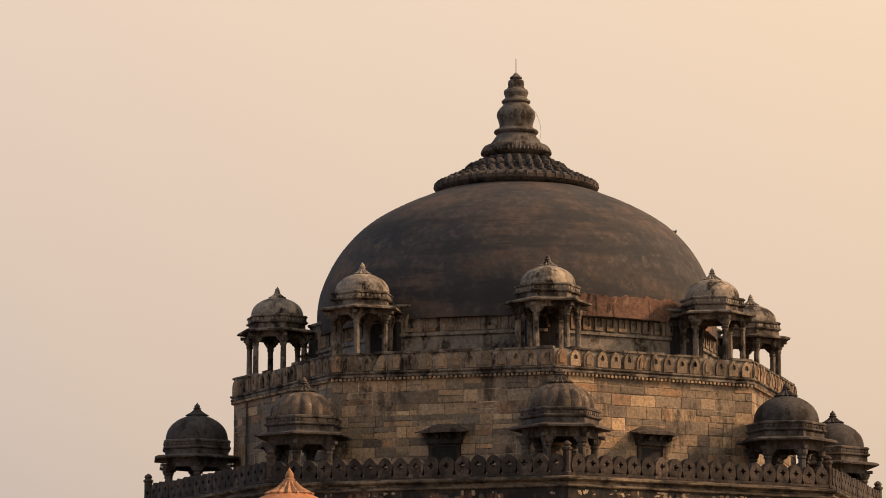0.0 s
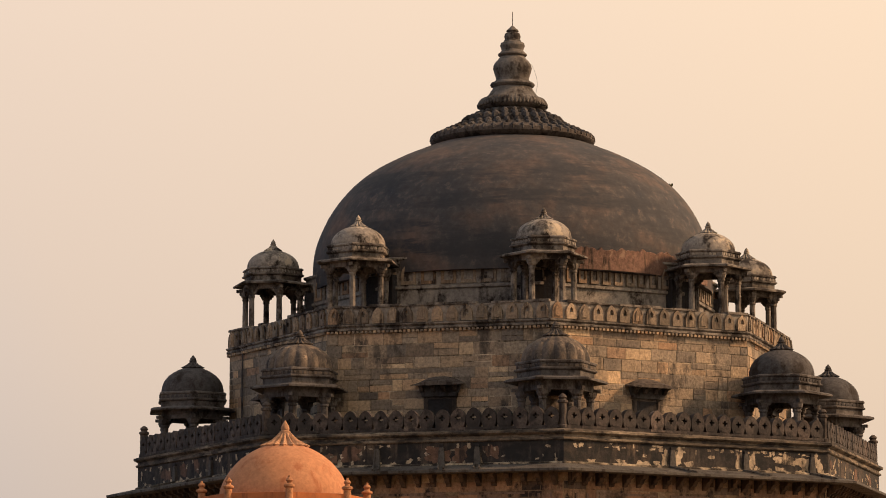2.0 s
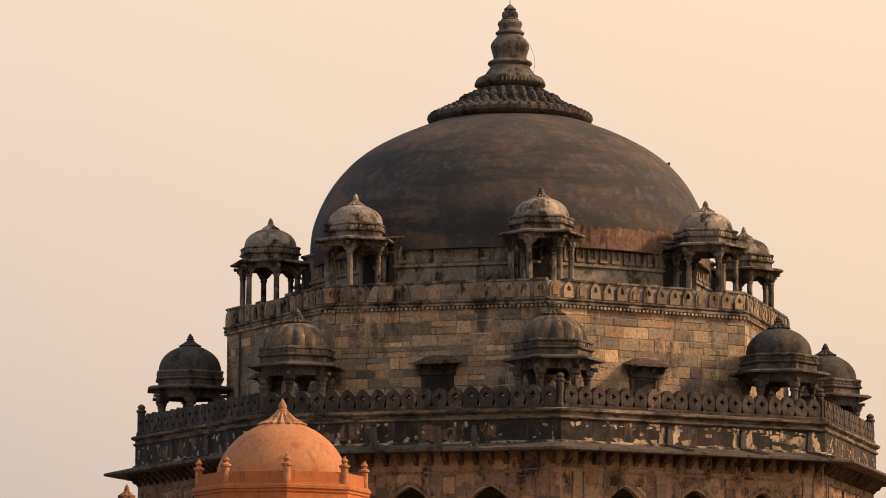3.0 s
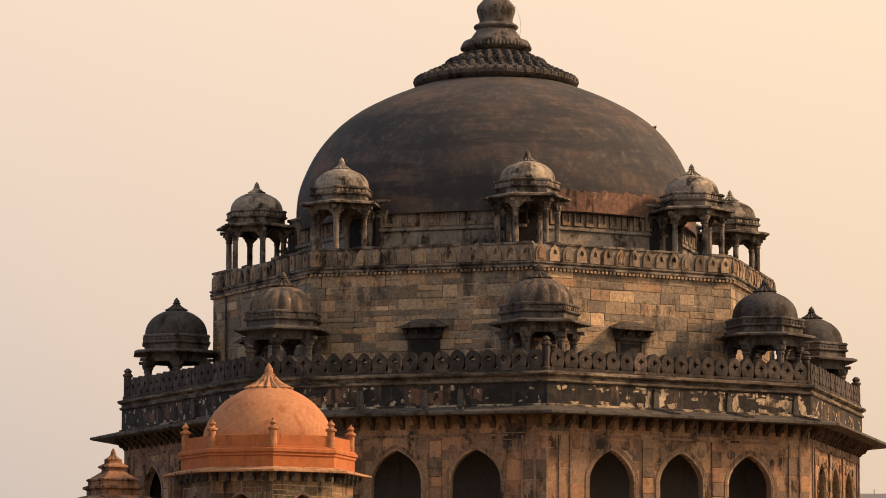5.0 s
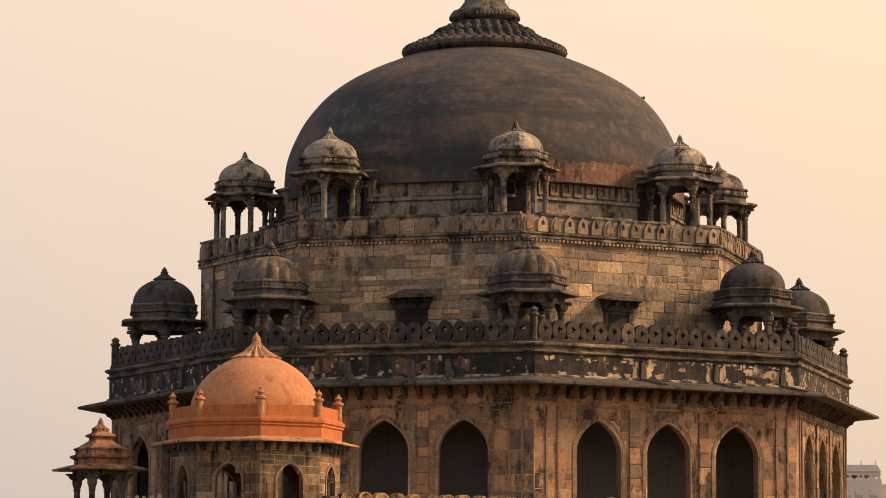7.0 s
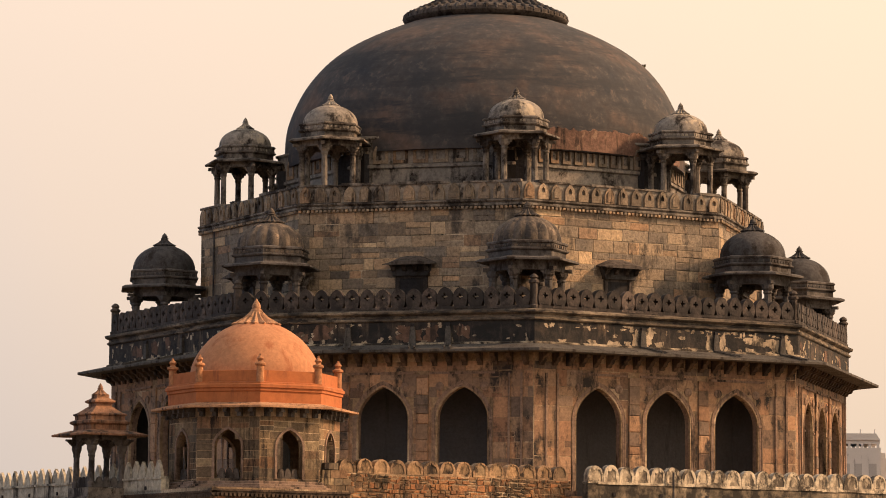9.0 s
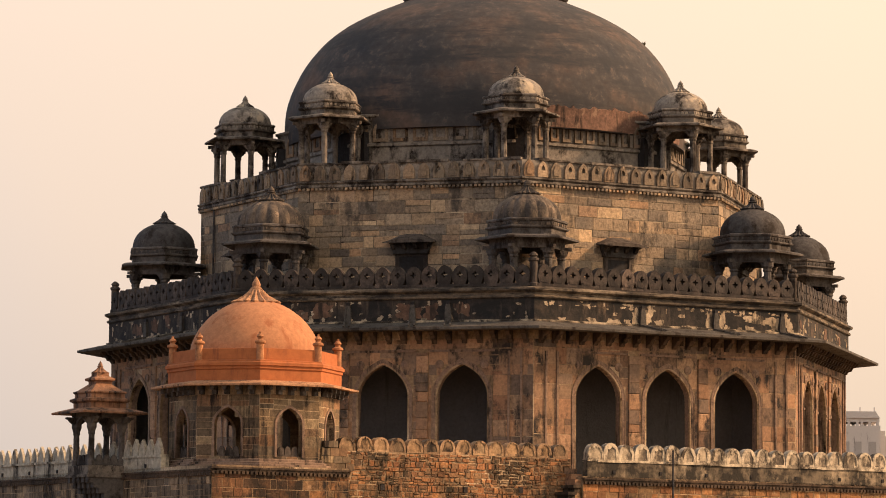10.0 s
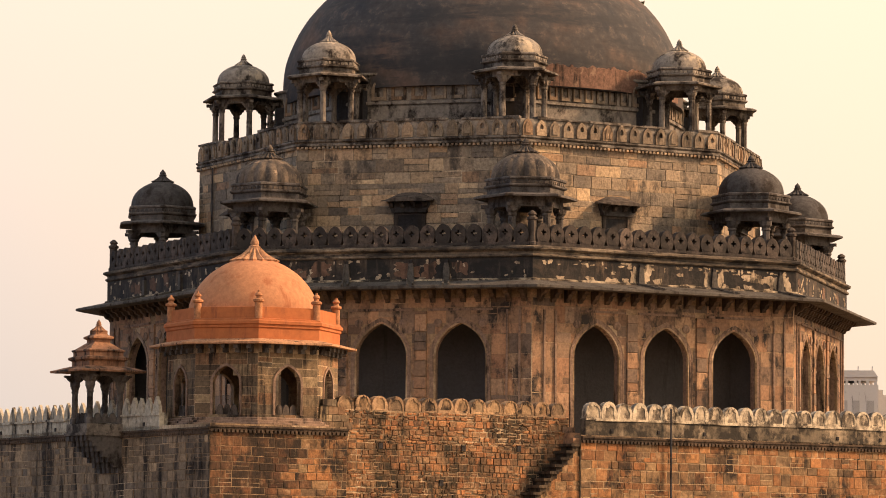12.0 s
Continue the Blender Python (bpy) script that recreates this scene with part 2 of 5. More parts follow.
M_BAND_P = stone("streaked_lime", [(0.221, 0.178, 0.128), (0.374, 0.306, 0.221)], stain=(0.03, 0.027, 0.023), stain_amount=0.95, per_piece="none", grain=4, streak=(0.9, 0.9, 0.55))
M_MER_R = stone("rounded_merlon", [(0.168, 0.120, 0.078), (0.408, 0.252, 0.132), (0.264, 0.192, 0.120)], stain_amount=0.5, per_piece="object", grain=5, streak=(0.7, 0.7, 0.4))
M_MER_RIM = stone("worn_merlon_edge", [(0.26, 0.175, 0.11), (0.44, 0.29, 0.17)], stain_amount=0.45, per_piece="object", grain=5, streak=(1.2, 1.2, 0.8))
M_ORANGE = stone("orange_limewash", [(0.340, 0.110, 0.041), (0.396, 0.142, 0.055)], stain=(0.22, 0.08, 0.04), stain_amount=0.15, per_piece="none", grain=3, bump=0.08, grain_amount=0.35)
M_ORANGE_D = stone("orange_dome_wash", [(0.372, 0.160, 0.078), (0.440, 0.220, 0.118)], stain=(0.30, 0.115, 0.055), stain_amount=0.25, per_piece="none", grain=5, bump=0.1, grain_amount=0.42)
M_TURRET = stone("brown_limewash", [(0.30, 0.14, 0.07), (0.42, 0.2, 0.1)], stain_amount=0.3, per_piece="none", grain=5)
M_EAVE_O = stone("faded_orange_slab", [(0.34, 0.18, 0.10), (0.46, 0.27, 0.16)], stain_amount=0.3, per_piece="none")
M_ROOF = stone("red_roof_stone", [(0.19, 0.105, 0.068), (0.33, 0.175, 0.102)], stain_amount=0.5, per_piece="none", grain=5)
M_INNER = stone("dark_inner_plaster", [(0.066, 0.066, 0.072), (0.098, 0.096, 0.100)], stain=(0.05, 0.05, 0.055), stain_amount=0.1, per_piece="none", grain_amount=0.3)
# near-black for openings: their unlit depth is put into the colour
M_UNLIT = stone("unlit_opening_black", [(0.020, 0.020, 0.023), (0.036, 0.035, 0.038)], per_piece="none")
M_GROUND = stone("plain_ground", [(0.13, 0.10, 0.07), (0.17, 0.13, 0.09), (0.22, 0.17, 0.115)], stain=(0.09, 0.075, 0.05), stain_amount=0.2, per_piece="none", streak=None)
# distance haze is put into these pale, low-contrast colours
M_CONCRETE = stone("hazed_concrete", [(0.50, 0.47, 0.46), (0.56, 0.53, 0.51)], stain_amount=0.0, per_piece="none", grain_amount=0.08, bump=0.05)
M_SHADE = stone("hazed_pane", [(0.34, 0.32, 0.31), (0.38, 0.36, 0.35)], stain_amount=0.0, per_piece="none", grain_amount=0.05)
M_RED_N = stone("plain_red_sandstone", [(0.17, 0.12, 0.094), (0.268, 0.188, 0.14)], stain_amount=0.35, per_piece="none")
M_WEED = stone("dry_weed", [(0.09, 0.085, 0.04), (0.15, 0.12, 0.06)], stain_amount=0.1, per_piece="none")

# ---------------------------------------------------------------- building helpers
TH = radians(7.03)                       # the tomb's front corner stands this far right of the way to the camera


def way(a):
    return Vector((math.sin(a), -math.cos(a), 0))


def thing(name, label, category, group="", kind="", m=None):
    ob = new(name)
    ob.empty_display_size = 0.5
    if m is not None:
        ob.matrix_basis = m
    return tagged(ob, label, category, group, kind)


def part(name, bm, material, parent, label="", kind="", smooth=False):
    me = bpy.data.meshes.new(name)
    bm.normal_update()
    bm.to_mesh(me)
    bm.free()
    if smooth:
        me.shade_smooth()
        me.set_sharp_from_angle(angle=radians(38))
    me.materials.append(material)
    ob = new(name, me)
    ob.parent = parent
    if label or kind:
        tagged(ob, label, "", "", kind)
    return ob


def lathe(bm, profile, n=48, turn=0.0, cap=True, at=(0, 0)):
    """Stacks rings of n corners; profile is (radius, z) from the bottom up."""
    rings = []
    for r, z in profile:
        rings.append([bm.verts.new((at[0] + r * math.sin(turn + 2 * math.pi * k / n), at[1] - r * math.cos(turn + 2 * math.pi * k / n), z)) for k in range(n)])
    for a, b in zip(rings, rings[1:]):
        for k in range(n):
            bm.faces.new((a[k], a[(k + 1) % n], b[(k + 1) % n], b[k]))
    if cap:
        bm.faces.new(rings[-1])
        bm.faces.new(rings[0][::-1])
    return rings


def tube(bm, inner, outer, z0, z1, n=8, turn=0.0):
    """An upright ring wall with n sides."""
    rs = []
    for r, z in ((outer, z0), (outer, z1), (inner, z1), (inner, z0)):
        rs.append([bm.verts.new((r * math.sin(turn + 2 * math.pi * k / n), -r * math.cos(turn + 2 * math.pi * k / n), z)) for k in range(n)])
    for i in range(4):
        a, b = rs[i], rs[(i + 1) % 4]
        for k in range(n):
            bm.faces.new((a[k], a[(k + 1) % n], b[(k + 1) % n], b[k]))


def box(bm, x0, x1, y0, y1, z0, z1, m=None):
    vs = [bm.verts.new((x, y, z)) for z in (z0, z1) for x, y in ((x0, y0), (x1, y0), (x1, y1), (x0, y1))]
    for f in ((3, 2, 1, 0), (4, 5, 6, 7), (0, 1, 5, 4), (1, 2, 6, 5), (2, 3, 7, 6), (3, 0, 4, 7)):
        bm.faces.new([vs[i] for i in f])
    if m is not None:
        bmesh.ops.transform(bm, matrix=m, verts=vs)
    return vs


def face_frame(k, radius):
    """The middle of face k (between corners k and k+1) of the tomb's octagon: x runs right along it, y inwards, z up."""
    a = TH + (k + 0.5) * math.pi / 4
    apo = radius * math.cos(math.pi / 8)
    return Matrix.Translation(way(a) * apo) @ Matrix.Rotation(a, 4, "Z")

def arch_rise(u, rise):
    """Height of a pointed arch's curve over its springing; u is 0 at the crown and 1 at the jamb."""
    u = min(1.0, abs(u))
    return rise * (0.28 * (1 - u) + 0.72 * math.sqrt(1 - u * u))


def arched_wall(bm, x0, x1, z0, z1, arches, y0, y1, m, steps=14):
    """A wall between y0 (outer) and y1 with pointed openings; arches: (centre, half width, sill, springing, rise)."""
    cuts = [x0] + [(a[0] + b[0]) / 2 for a, b in zip(arches, arches[1:])] + [x1]
    made = []

    def quad(*ps):
        vs = [bm.verts.new(p) for p in ps]
        made.extend(vs)
        bm.faces.new(vs)

    for (c, w, sill, spring, rise), l, r in zip(arches, cuts, cuts[1:]):
        us = [-math.cos(math.pi * i / steps) for i in range(steps + 1)]
        curve = [(c + w * u, spring + arch_rise(u, rise)) for u in us]
        for y, flip in ((y0, False), (y1, True)):
            def face(*ps):
                ps = [(p[0], y, p[1]) for p in ps]
                quad(*(ps[::-1] if flip else ps))
            face((l, z0), (c - w, z0), (c - w, z1), (l, z1))
            face((c + w, z0), (r, z0), (r, z1), (c + w, z1))
            if sill > z0:
                face((c - w, z0), (c + w, z0), (c + w, sill), (c - w, sill))
            for p, q in zip(curve, curve[1:]):
                face(p, q, (q[0], z1), (p[0], z1))
        line = [(c - w, sill)] + curve + [(c + w, sill)]
        for p, q in zip(line, line[1:]):
            quad((p[0], y0, p[1]), (p[0], y1, p[1]), (q[0], y1, q[1]), (q[0], y0, q[1]))
        if sill > z0:
            quad((c - w, y0, sill), (c + w, y0, sill), (c + w, y1, sill), (c - w, y1, sill))
    bmesh.ops.transform(bm, matrix=m, verts=made)


def archivolt(bm, c, w, sill, spring, rise, width, y0, y1, m, steps=16):
    """A raised moulding round a pointed opening, from y0 (outer) back to y1."""
    us = [-math.cos(math.pi * i / steps) for i in range(steps + 1)]
    inner = [(c - w, sill)] + [(c + w * u, spring + arch_rise(u, rise)) for u in us] + [(c + w, sill)]
    W = w + width
    outer = [(c - W, sill)] + [(c + W * u, spring + arch_rise(u, rise + width * 1.1)) for u in us] + [(c + W, sill)]
    made, prev = [], None
    for (a, b), (d, e) in zip(inner, outer):
        row = [bm.verts.new(p) for p in ((a, y1, b), (a, y0, b), (d, y0, e), (d, y1, e))]
        made += row
        if prev:
            for i in range(3):
                bm.faces.new((prev[i], prev[i + 1], row[i + 1], row[i]))
        prev = row
    bmesh.ops.transform(bm, matrix=m, verts=made)


def slab(bm, outline, y0, y1, m=None, hole=None):
    """An upright plate with the outline (x, z), from y0 (outer) to y1, and a hole if one is given."""
    made, edges = [], []
    loops = [outline] + ([hole] if hole else [])
    fronts = []
    for lp in loops:
        f = [bm.verts.new((x, y0, z)) for x, z in lp]
        b = [bm.verts.new((x, y1, z)) for x, z in lp]
        made += f + b
        n = len(lp)
        for i in range(n):
            bm.faces.new((f[i], b[i], b[(i + 1) % n], f[(i + 1) % n]))
        fronts.append((f, b))
    for side in (0, 1):
        if hole:
            es = []
            for pair in fronts:
                vs = pair[side]
                es += [bm.edges.get((vs[i], vs[(i + 1) % len(vs)])) for i in range(len(vs))]
            bmesh.ops.triangle_fill(bm, use_beauty=True, edges=es)
        else:
            bm.faces.new(fronts[0][side] if side == 0 else fronts[0][side][::-1])
    bmesh.ops.recalc_face_normals(bm, faces=list({f for v in made for f in v.link_faces}))
    if m is not None:
        bmesh.ops.transform(bm, matrix=m, verts=made)


def merlon_outline(w, h, neck=0.35, tip=0.18, waist=0.0):
    """A battlement's leaf: straight up to the neck, then bulging over into a point."""
    pts = [(-w / 2, 0), (w / 2, 0), (w / 2 - waist, h * neck)]
    n = 8
    for i in range(n + 1):
        u = 1 - 2 * i / n
        pts.append((w / 2 * u, h * neck + (h * (1 - neck)) * ((1 - tip) * math.sqrt(max(0, 1 - u * u)) + tip * (1 - abs(u)))))
    pts.append((-w / 2 + waist, h * neck))
    out = []
    for q in pts:
        if not out or (abs(q[0] - out[-1][0]) + abs(q[1] - out[-1][1])) > 1e-4:
            out.append(q)
    return out


def cross_hole(z, a, b):
    return [(-b, z - a), (b, z - a), (b, z - b), (a, z - b), (a, z + b), (b, z + b), (b, z + a), (-b, z + a), (-b, z + b), (-a, z + b), (-a, z - b), (-b, z - b)]


def mesh_of(name, bm, material, smooth=False):
    me = bpy.data.meshes.new(name)
    bmesh.ops.recalc_face_normals(bm, faces=bm.faces)
    bm.normal_update()
    bm.to_mesh(me)
    bm.free()
    if smooth:
        me.shade_smooth()
        me.set_sharp_from_angle(angle=radians(38))
    me.materials.append(material)
    return me


def piece(name, me, parent, m):
    ob = new(name, me)
    ob.parent = parent
    ob.matrix_basis = m
    return ob


def block_verts(x0, x1, z0, z1, out, back, c):
    """The corners of one dressed stone: a box with a chamfered face."""
    return [(x0, back, z0), (x1, back, z0), (x1, back, z1), (x0, back, z1), (x0, -out + c, z0), (x1, -out + c, z0), (x1, -out + c, z1), (x0, -out + c, z1),
            (x0 + c, -out, z0 + c), (x1 - c, -out, z0 + c), (x1 - c, -out, z1 - c), (x0 + c, -out, z1 - c)]


BLOCK_FACES = [(0, 1, 5, 4), (1, 2, 6, 5), (2, 3, 7, 6), (3, 0, 4, 7), (4, 5, 9, 8), (5, 6, 10, 9), (6, 7, 11, 10), (7, 4, 8, 11), (8, 9, 10, 11)]


def unit_block(name, material):
    """A stone one metre long and high, from y = 0 out to y = -1, for pieces that are scaled to their place."""
    me = bpy.data.meshes.new(name)
    v = [(x - 0.5, y, z) for x, y, z in block_verts(0, 1, 0, 1, 1, 0, 0.0)]
    c = 0.05
    v[4:8] = [(x, -0.8, z) for x, y, z in v[4:8]]
    v[8:12] = [(-0.5 + c * 0.5, -1, c), (0.5 - c * 0.5, -1, c), (0.5 - c * 0.5, -1, 1 - c), (-0.5 + c * 0.5, -1, 1 - c)]
    me.from_pydata(v, [], BLOCK_FACES)
    me.materials.append(material)
    return me


def lay_courses(rng, spans, z0, z1, heights, lengths, joint):
    """Courses of stones in the spans that spans(low, high) leaves free: yields x0, x1, z0, z1."""
    z = z0
    while z < z1 - 0.08:
        h = min(rng.uniform(*heights), z1 - z)
        if z1 - z - h < heights[0] * 0.5:
            h = z1 - z
        for a, b in spans(z, z + h):
            x = a
            while x < b - 0.05:
                l = rng.uniform(*lengths)
                if b - x - l < lengths[0] * 0.6:
                    l = b - x
                if l > 0.12:
                    if rng.random() < 0.25 and h > heights[0] * 1.3:
                        s = h * rng.uniform(0.4, 0.6)
                        yield x + joint / 2, x + l - joint / 2, z + joint / 2, z + s - joint / 2
                        yield x + joint / 2, x + l - joint / 2, z + s + joint / 2, z + h - joint / 2
                    else:
                        yield x + joint / 2, x + l - joint / 2, z + joint / 2, z + h - joint / 2
                x += l
        z += h


STONE_COUNT = {}


def ashlar(parent, m, spans, z0, z1, heights, lengths, unit, rest_material, seed, parts=300, joint=0.03, proud=(0.002, 0.018), name="stone_block", only=None, rough=0.012):
    """Lays a face of dressed stones in the plane y = 0 of m: up to `parts` of them as pieces of their own, the rest joined."""
    rng = random.Random(seed)
    vs, fs = [], []
    for x0, x1, a, b in lay_courses(rng, spans, z0, z1, heights, lengths, joint):
        out = rng.uniform(*proud)
        dz = 0.07 * noise.noise(((x0 + x1) * 0.14, a * 0.5, seed * 3.7))
        a, b = a + dz, b + dz
        used = STONE_COUNT.get(parent.name, 0)
        if used < parts and (only is None or only(x0, x1, a, b)):
            STONE_COUNT[parent.name] = used + 1
            piece(name, unit(rng, x0) if callable(unit) else unit, parent, m @ Matrix.LocRotScale(((x0 + x1) / 2, 0.01, a), Euler((0, rng.uniform(-rough, rough), 0)), (x1 - x0, out + 0.01, b - a)))
        else:
            n = len(vs)
            jit = [(rng.uniform(-rough, rough), 0, rng.uniform(-rough, rough)) for _ in range(4)]
            vs += [m @ (Vector(p) + Vector(jit[i % 4])) for i, p in enumerate(block_verts(x0, x1, a, b, out, 0.01, 0.012))]
            fs += [[n + i for i in f] for f in BLOCK_FACES]
    if vs:
        me = bpy.data.meshes.new("stone_facing")
        me.from_pydata(vs, [], fs)
        me.materials.append(rest_material)
        ob = new("stone_facing", me)
        ob.parent = parent
        tagged(ob, "", "", "", "stuff")


U_GREY, U_RED, U_BASE = unit_block("stone_block", M_GREY_P), unit_block("stone_block", M_RED_P), unit_block("stone_block", M_BASE_P)
U_GREYRED = unit_block("stone_block", M_PAV_P)
U_RUBBLE = unit_block("stone_block", M_RUBBLE)
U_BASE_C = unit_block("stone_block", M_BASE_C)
U_BASE_L = unit_block("stone_block", M_BASE_LP)

# ---------------------------------------------------------------- ground and terrace
TERRACE = 7.7
# never in view: ground added where the lake lies, to close the lighting
bm = bmesh.new()
lathe(bm, [(2500, -0.4), (2500, 0.0)], 64)
tagged(part("ground", bm, M_GROUND, None), "unseen flat ground added in place of the lake", "ground", "", "structure")

# the terrace's corner below the pavilion, and the ways of its two walls from there
CORNER = Vector((-11.336, -60.944, 0))
BETA = radians(33)
E1 = Vector((math.cos(BETA), math.sin(BETA), 0))
E2 = Vector((-math.sin(BETA), math.cos(BETA), 0))
SIDE = 84.0
RIGHT = Matrix.Translation(CORNER) @ Matrix.Rotation(BETA, 4, "Z")                        # x along the right wall, y into the terrace
LEFT = Matrix.Translation(CORNER) @ Matrix.Rotation(BETA + math.pi / 2, 4, "Z") @ Matrix.Scale(-1, 4, (0, 1, 0))   # x along the left wall, y into the terrace
U_REC0, U_REC1, REC = 6.68, 18.9, 1.0                                                       # the set-back stretch with the stair

terrace = thing("terrace", "massive sandstone terrace wall with battlements and a stair", "terrace", kind="structure")
bm = bmesh.new()
plan = [(0, 0), (U_REC0, 0), (U_REC0, REC), (U_REC1, REC), (U_REC1, 0), (SIDE, 0), (SIDE, SIDE), (0, SIDE)]
lo = [bm.verts.new(RIGHT @ Vector((x, y, 0))) for x, y in plan]
hi = [bm.verts.new(RIGHT @ Vector((x, y, TERRACE))) for x, y in plan]
bm.faces.new(hi), bm.faces.new(lo[::-1])
for i in range(len(plan)):
    j = (i + 1) % len(plan)
    bm.faces.new((lo[i], lo[j], hi[j], hi[i]))
part("core", bm, M_MORTAR, terrace)

# ---------------------------------------------------------------- tomb
tomb = thing("tomb", "weathered octagonal sandstone tomb with a broad dark dome, on the terrace", "tomb")
R_WALL, R_UP = 22.1, 16.98
HALF = R_WALL * math.sin(math.pi / 8)
HALF_UP = R_UP * math.sin(math.pi / 8)
ARCHES = [(c, 1.40, TERRACE, 13.1, 1.65) for c in (-4.4, 0.05, 4.5)]


def arcade_spans(lo, hi):
    """What the arches, their mouldings and the pilasters leave free of one arcade face."""
    blocked = [(c - 1.72, c + 1.72) for c in (-4.4, 0.05, 4.5)] if lo < 13.1 else []
    if 13.1 <= lo < 15.1:
        for c in (-4.4, 0.05, 4.5):
            for i in range(21):
                u = i / 20
                if 13.1 + arch_rise(u, 2.0) < (lo + hi) / 2:
                    w = 1.72 * u
                    break
            if w > 0.1:
                blocked.append((c - w, c + w))
    blocked += [(-2.52, -1.84), (1.94, 2.62)] if lo < 15.4 else []
    x = -HALF + 0.02
    for a, b in sorted(blocked):
        if a > x + 0.05:
            yield x, a
        x = max(x, b)
    yield x, HALF - 0.02


# brackets take a darker stone: the eave's shade is put into their colour
bm = bmesh.new()
slab(bm, [(0, 15.86), (0.14, 15.88), (0.22, 16.02), (0.42, 16.08), (0.52, 16.26), (0.76, 16.32), (0.84, 16.44), (0.84, 16.58), (0, 16.58)], -0.13, 0.13, Matrix.Rotation(-math.pi / 2, 4, "Z"))
EAVE_BRACKET = mesh_of("eave_bracket", bm, M_DARK_R)
arcade = []
for k in range(8):
    m = face_frame(k if k < 4 else k - 8, R_WALL)
    bm = bmesh.new()
    arched_wall(bm, -HALF, HALF, TERRACE, 17.0, ARCHES, 0.0, 0.5, m)
    w = part("arcade_wall", bm, M_MORTAR, tomb, "buff-red sandstone wall with three pointed arches")
    arcade.append(w)
    for c, hw, sill, spring, rise in ARCHES:
        bm = bmesh.new()
        archivolt(bm, c, hw - 0.01, sill, spring, rise, 0.10, 0.16, 0.46, m)
        archivolt(bm, c, hw + 0.10, sill, spring, rise + 0.12, 0.17, -0.022, 0.3, m)
        archivolt(bm, c, hw + 0.24, sill, spring, rise + 0.28, 0.05, -0.045, 0.1, m)
        for sx in (-1, 1):                                  # jamb capitals
            box(bm, c + sx * 1.57 - 0.12, c + sx * 1.57 + 0.12, -0.07, 0.4, 12.98, 13.1, m)
        part("arch_moulding", bm, M_RED_N, w)
    for c in (-2.18, 2.28):
        z = TERRACE
        rng = random.Random(k * 7 + int(c * 10))
        while z < 15.4:
            h = min(rng.uniform(0.45, 1.0), 15.4 - z)
            piece("pilaster_stone", U_RED, w, m @ Matrix.LocRotScale((c, 0.01, z + 0.01), None, (0.66, 0.11 + rng.uniform(0, 0.03), h - 0.02)))
            z += h
    for c in (-7.0, 7.1):                                   # sunk strips beside the outer arches
        bm = bmesh.new()
        box(bm, c - 0.06, c + 0.06, -0.09, 0.02, TERRACE, 15.45, m)
        box(bm, c + (0.7 if c > 0 else -0.7) - 0.06, c + (0.7 if c > 0 else -0.7) + 0.06, -0.09, 0.02, TERRACE, 15.45, m)
        part("strip", bm, M_RED_N, w)
    bm = bmesh.new()
    for c in (-4.4, 0.05, 4.5):                              # square frames round the arches and bosses in the spandrels
        box(bm, c - 1.82, c + 1.82, -0.09, 0.02, 15.42, 15.54, m)
        for sx in (-1, 1):
            lathe(bm, [(0.0, 0.02), (0.24, 0.02), (0.24, 0.07), (0.1, 0.12), (0.0, 0.12)], 12, cap=False)
            bmesh.ops.transform(bm, matrix=m @ Matrix.Translation((c + sx * 1.25, 0, 14.75)) @ Matrix.Rotation(math.pi / 2, 4, "X"), verts=bm.verts[-60:])
    part("arch_frame", bm, M_RED_N, w)
    n = 20
    for i in range(n):                                      # brackets that carry the eave
        piece("eave_bracket", EAVE_BRACKET, w, m @ Matrix.Translation((-HALF + (i + 0.5) * 2 * HALF / n, 0, 0)))

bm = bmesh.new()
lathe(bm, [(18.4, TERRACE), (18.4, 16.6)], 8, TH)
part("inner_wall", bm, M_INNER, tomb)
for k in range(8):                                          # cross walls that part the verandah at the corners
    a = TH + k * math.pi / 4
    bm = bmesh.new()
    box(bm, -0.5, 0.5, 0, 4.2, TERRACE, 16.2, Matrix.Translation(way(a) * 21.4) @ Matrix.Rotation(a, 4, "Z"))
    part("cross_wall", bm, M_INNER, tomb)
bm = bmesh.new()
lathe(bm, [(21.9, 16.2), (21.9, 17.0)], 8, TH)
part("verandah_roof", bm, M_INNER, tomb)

bm = bmesh.new()
lathe(bm, [(21.0, 16.60), (24.0, 16.47), (24.12, 16.50), (24.12, 16.63), (23.6, 16.75), (22.2, 17.05), (21.0, 17.05)], 8, TH)
part("eave", bm, M_SLATE, tomb, "sloping dark stone eave slabs")
bm = bmesh.new()
lathe(bm, [(22.28, 16.9), (22.28, 18.25), (21.2, 18.26)], 8, TH)
fascia = part("fascia", bm, M_BAND, tomb, "lime-plastered band, blackened by rain")
bm = bmesh.new()
lathe(bm, [(22.2, 18.23), (22.36, 18.26), (22.42, 18.31), (22.42, 18.40), (22.30, 18.44), (22.30, 18.56), (22.40, 18.60), (22.52, 18.66), (22.55, 18.69), (22.55, 18.80), (22.35, 18.86), (21.2, 18.89)], 8, TH)
part("fascia_cornice", bm, M_CORNICE, tomb, "moulded cornice, lime worn to black")
bm = bmesh.new()
lathe(bm, [(22.2, 16.96), (22.42, 16.98), (22.42, 17.08), (22.2, 17.16)], 8, TH)
part("fascia_ledge", bm, M_LEDGE, tomb)
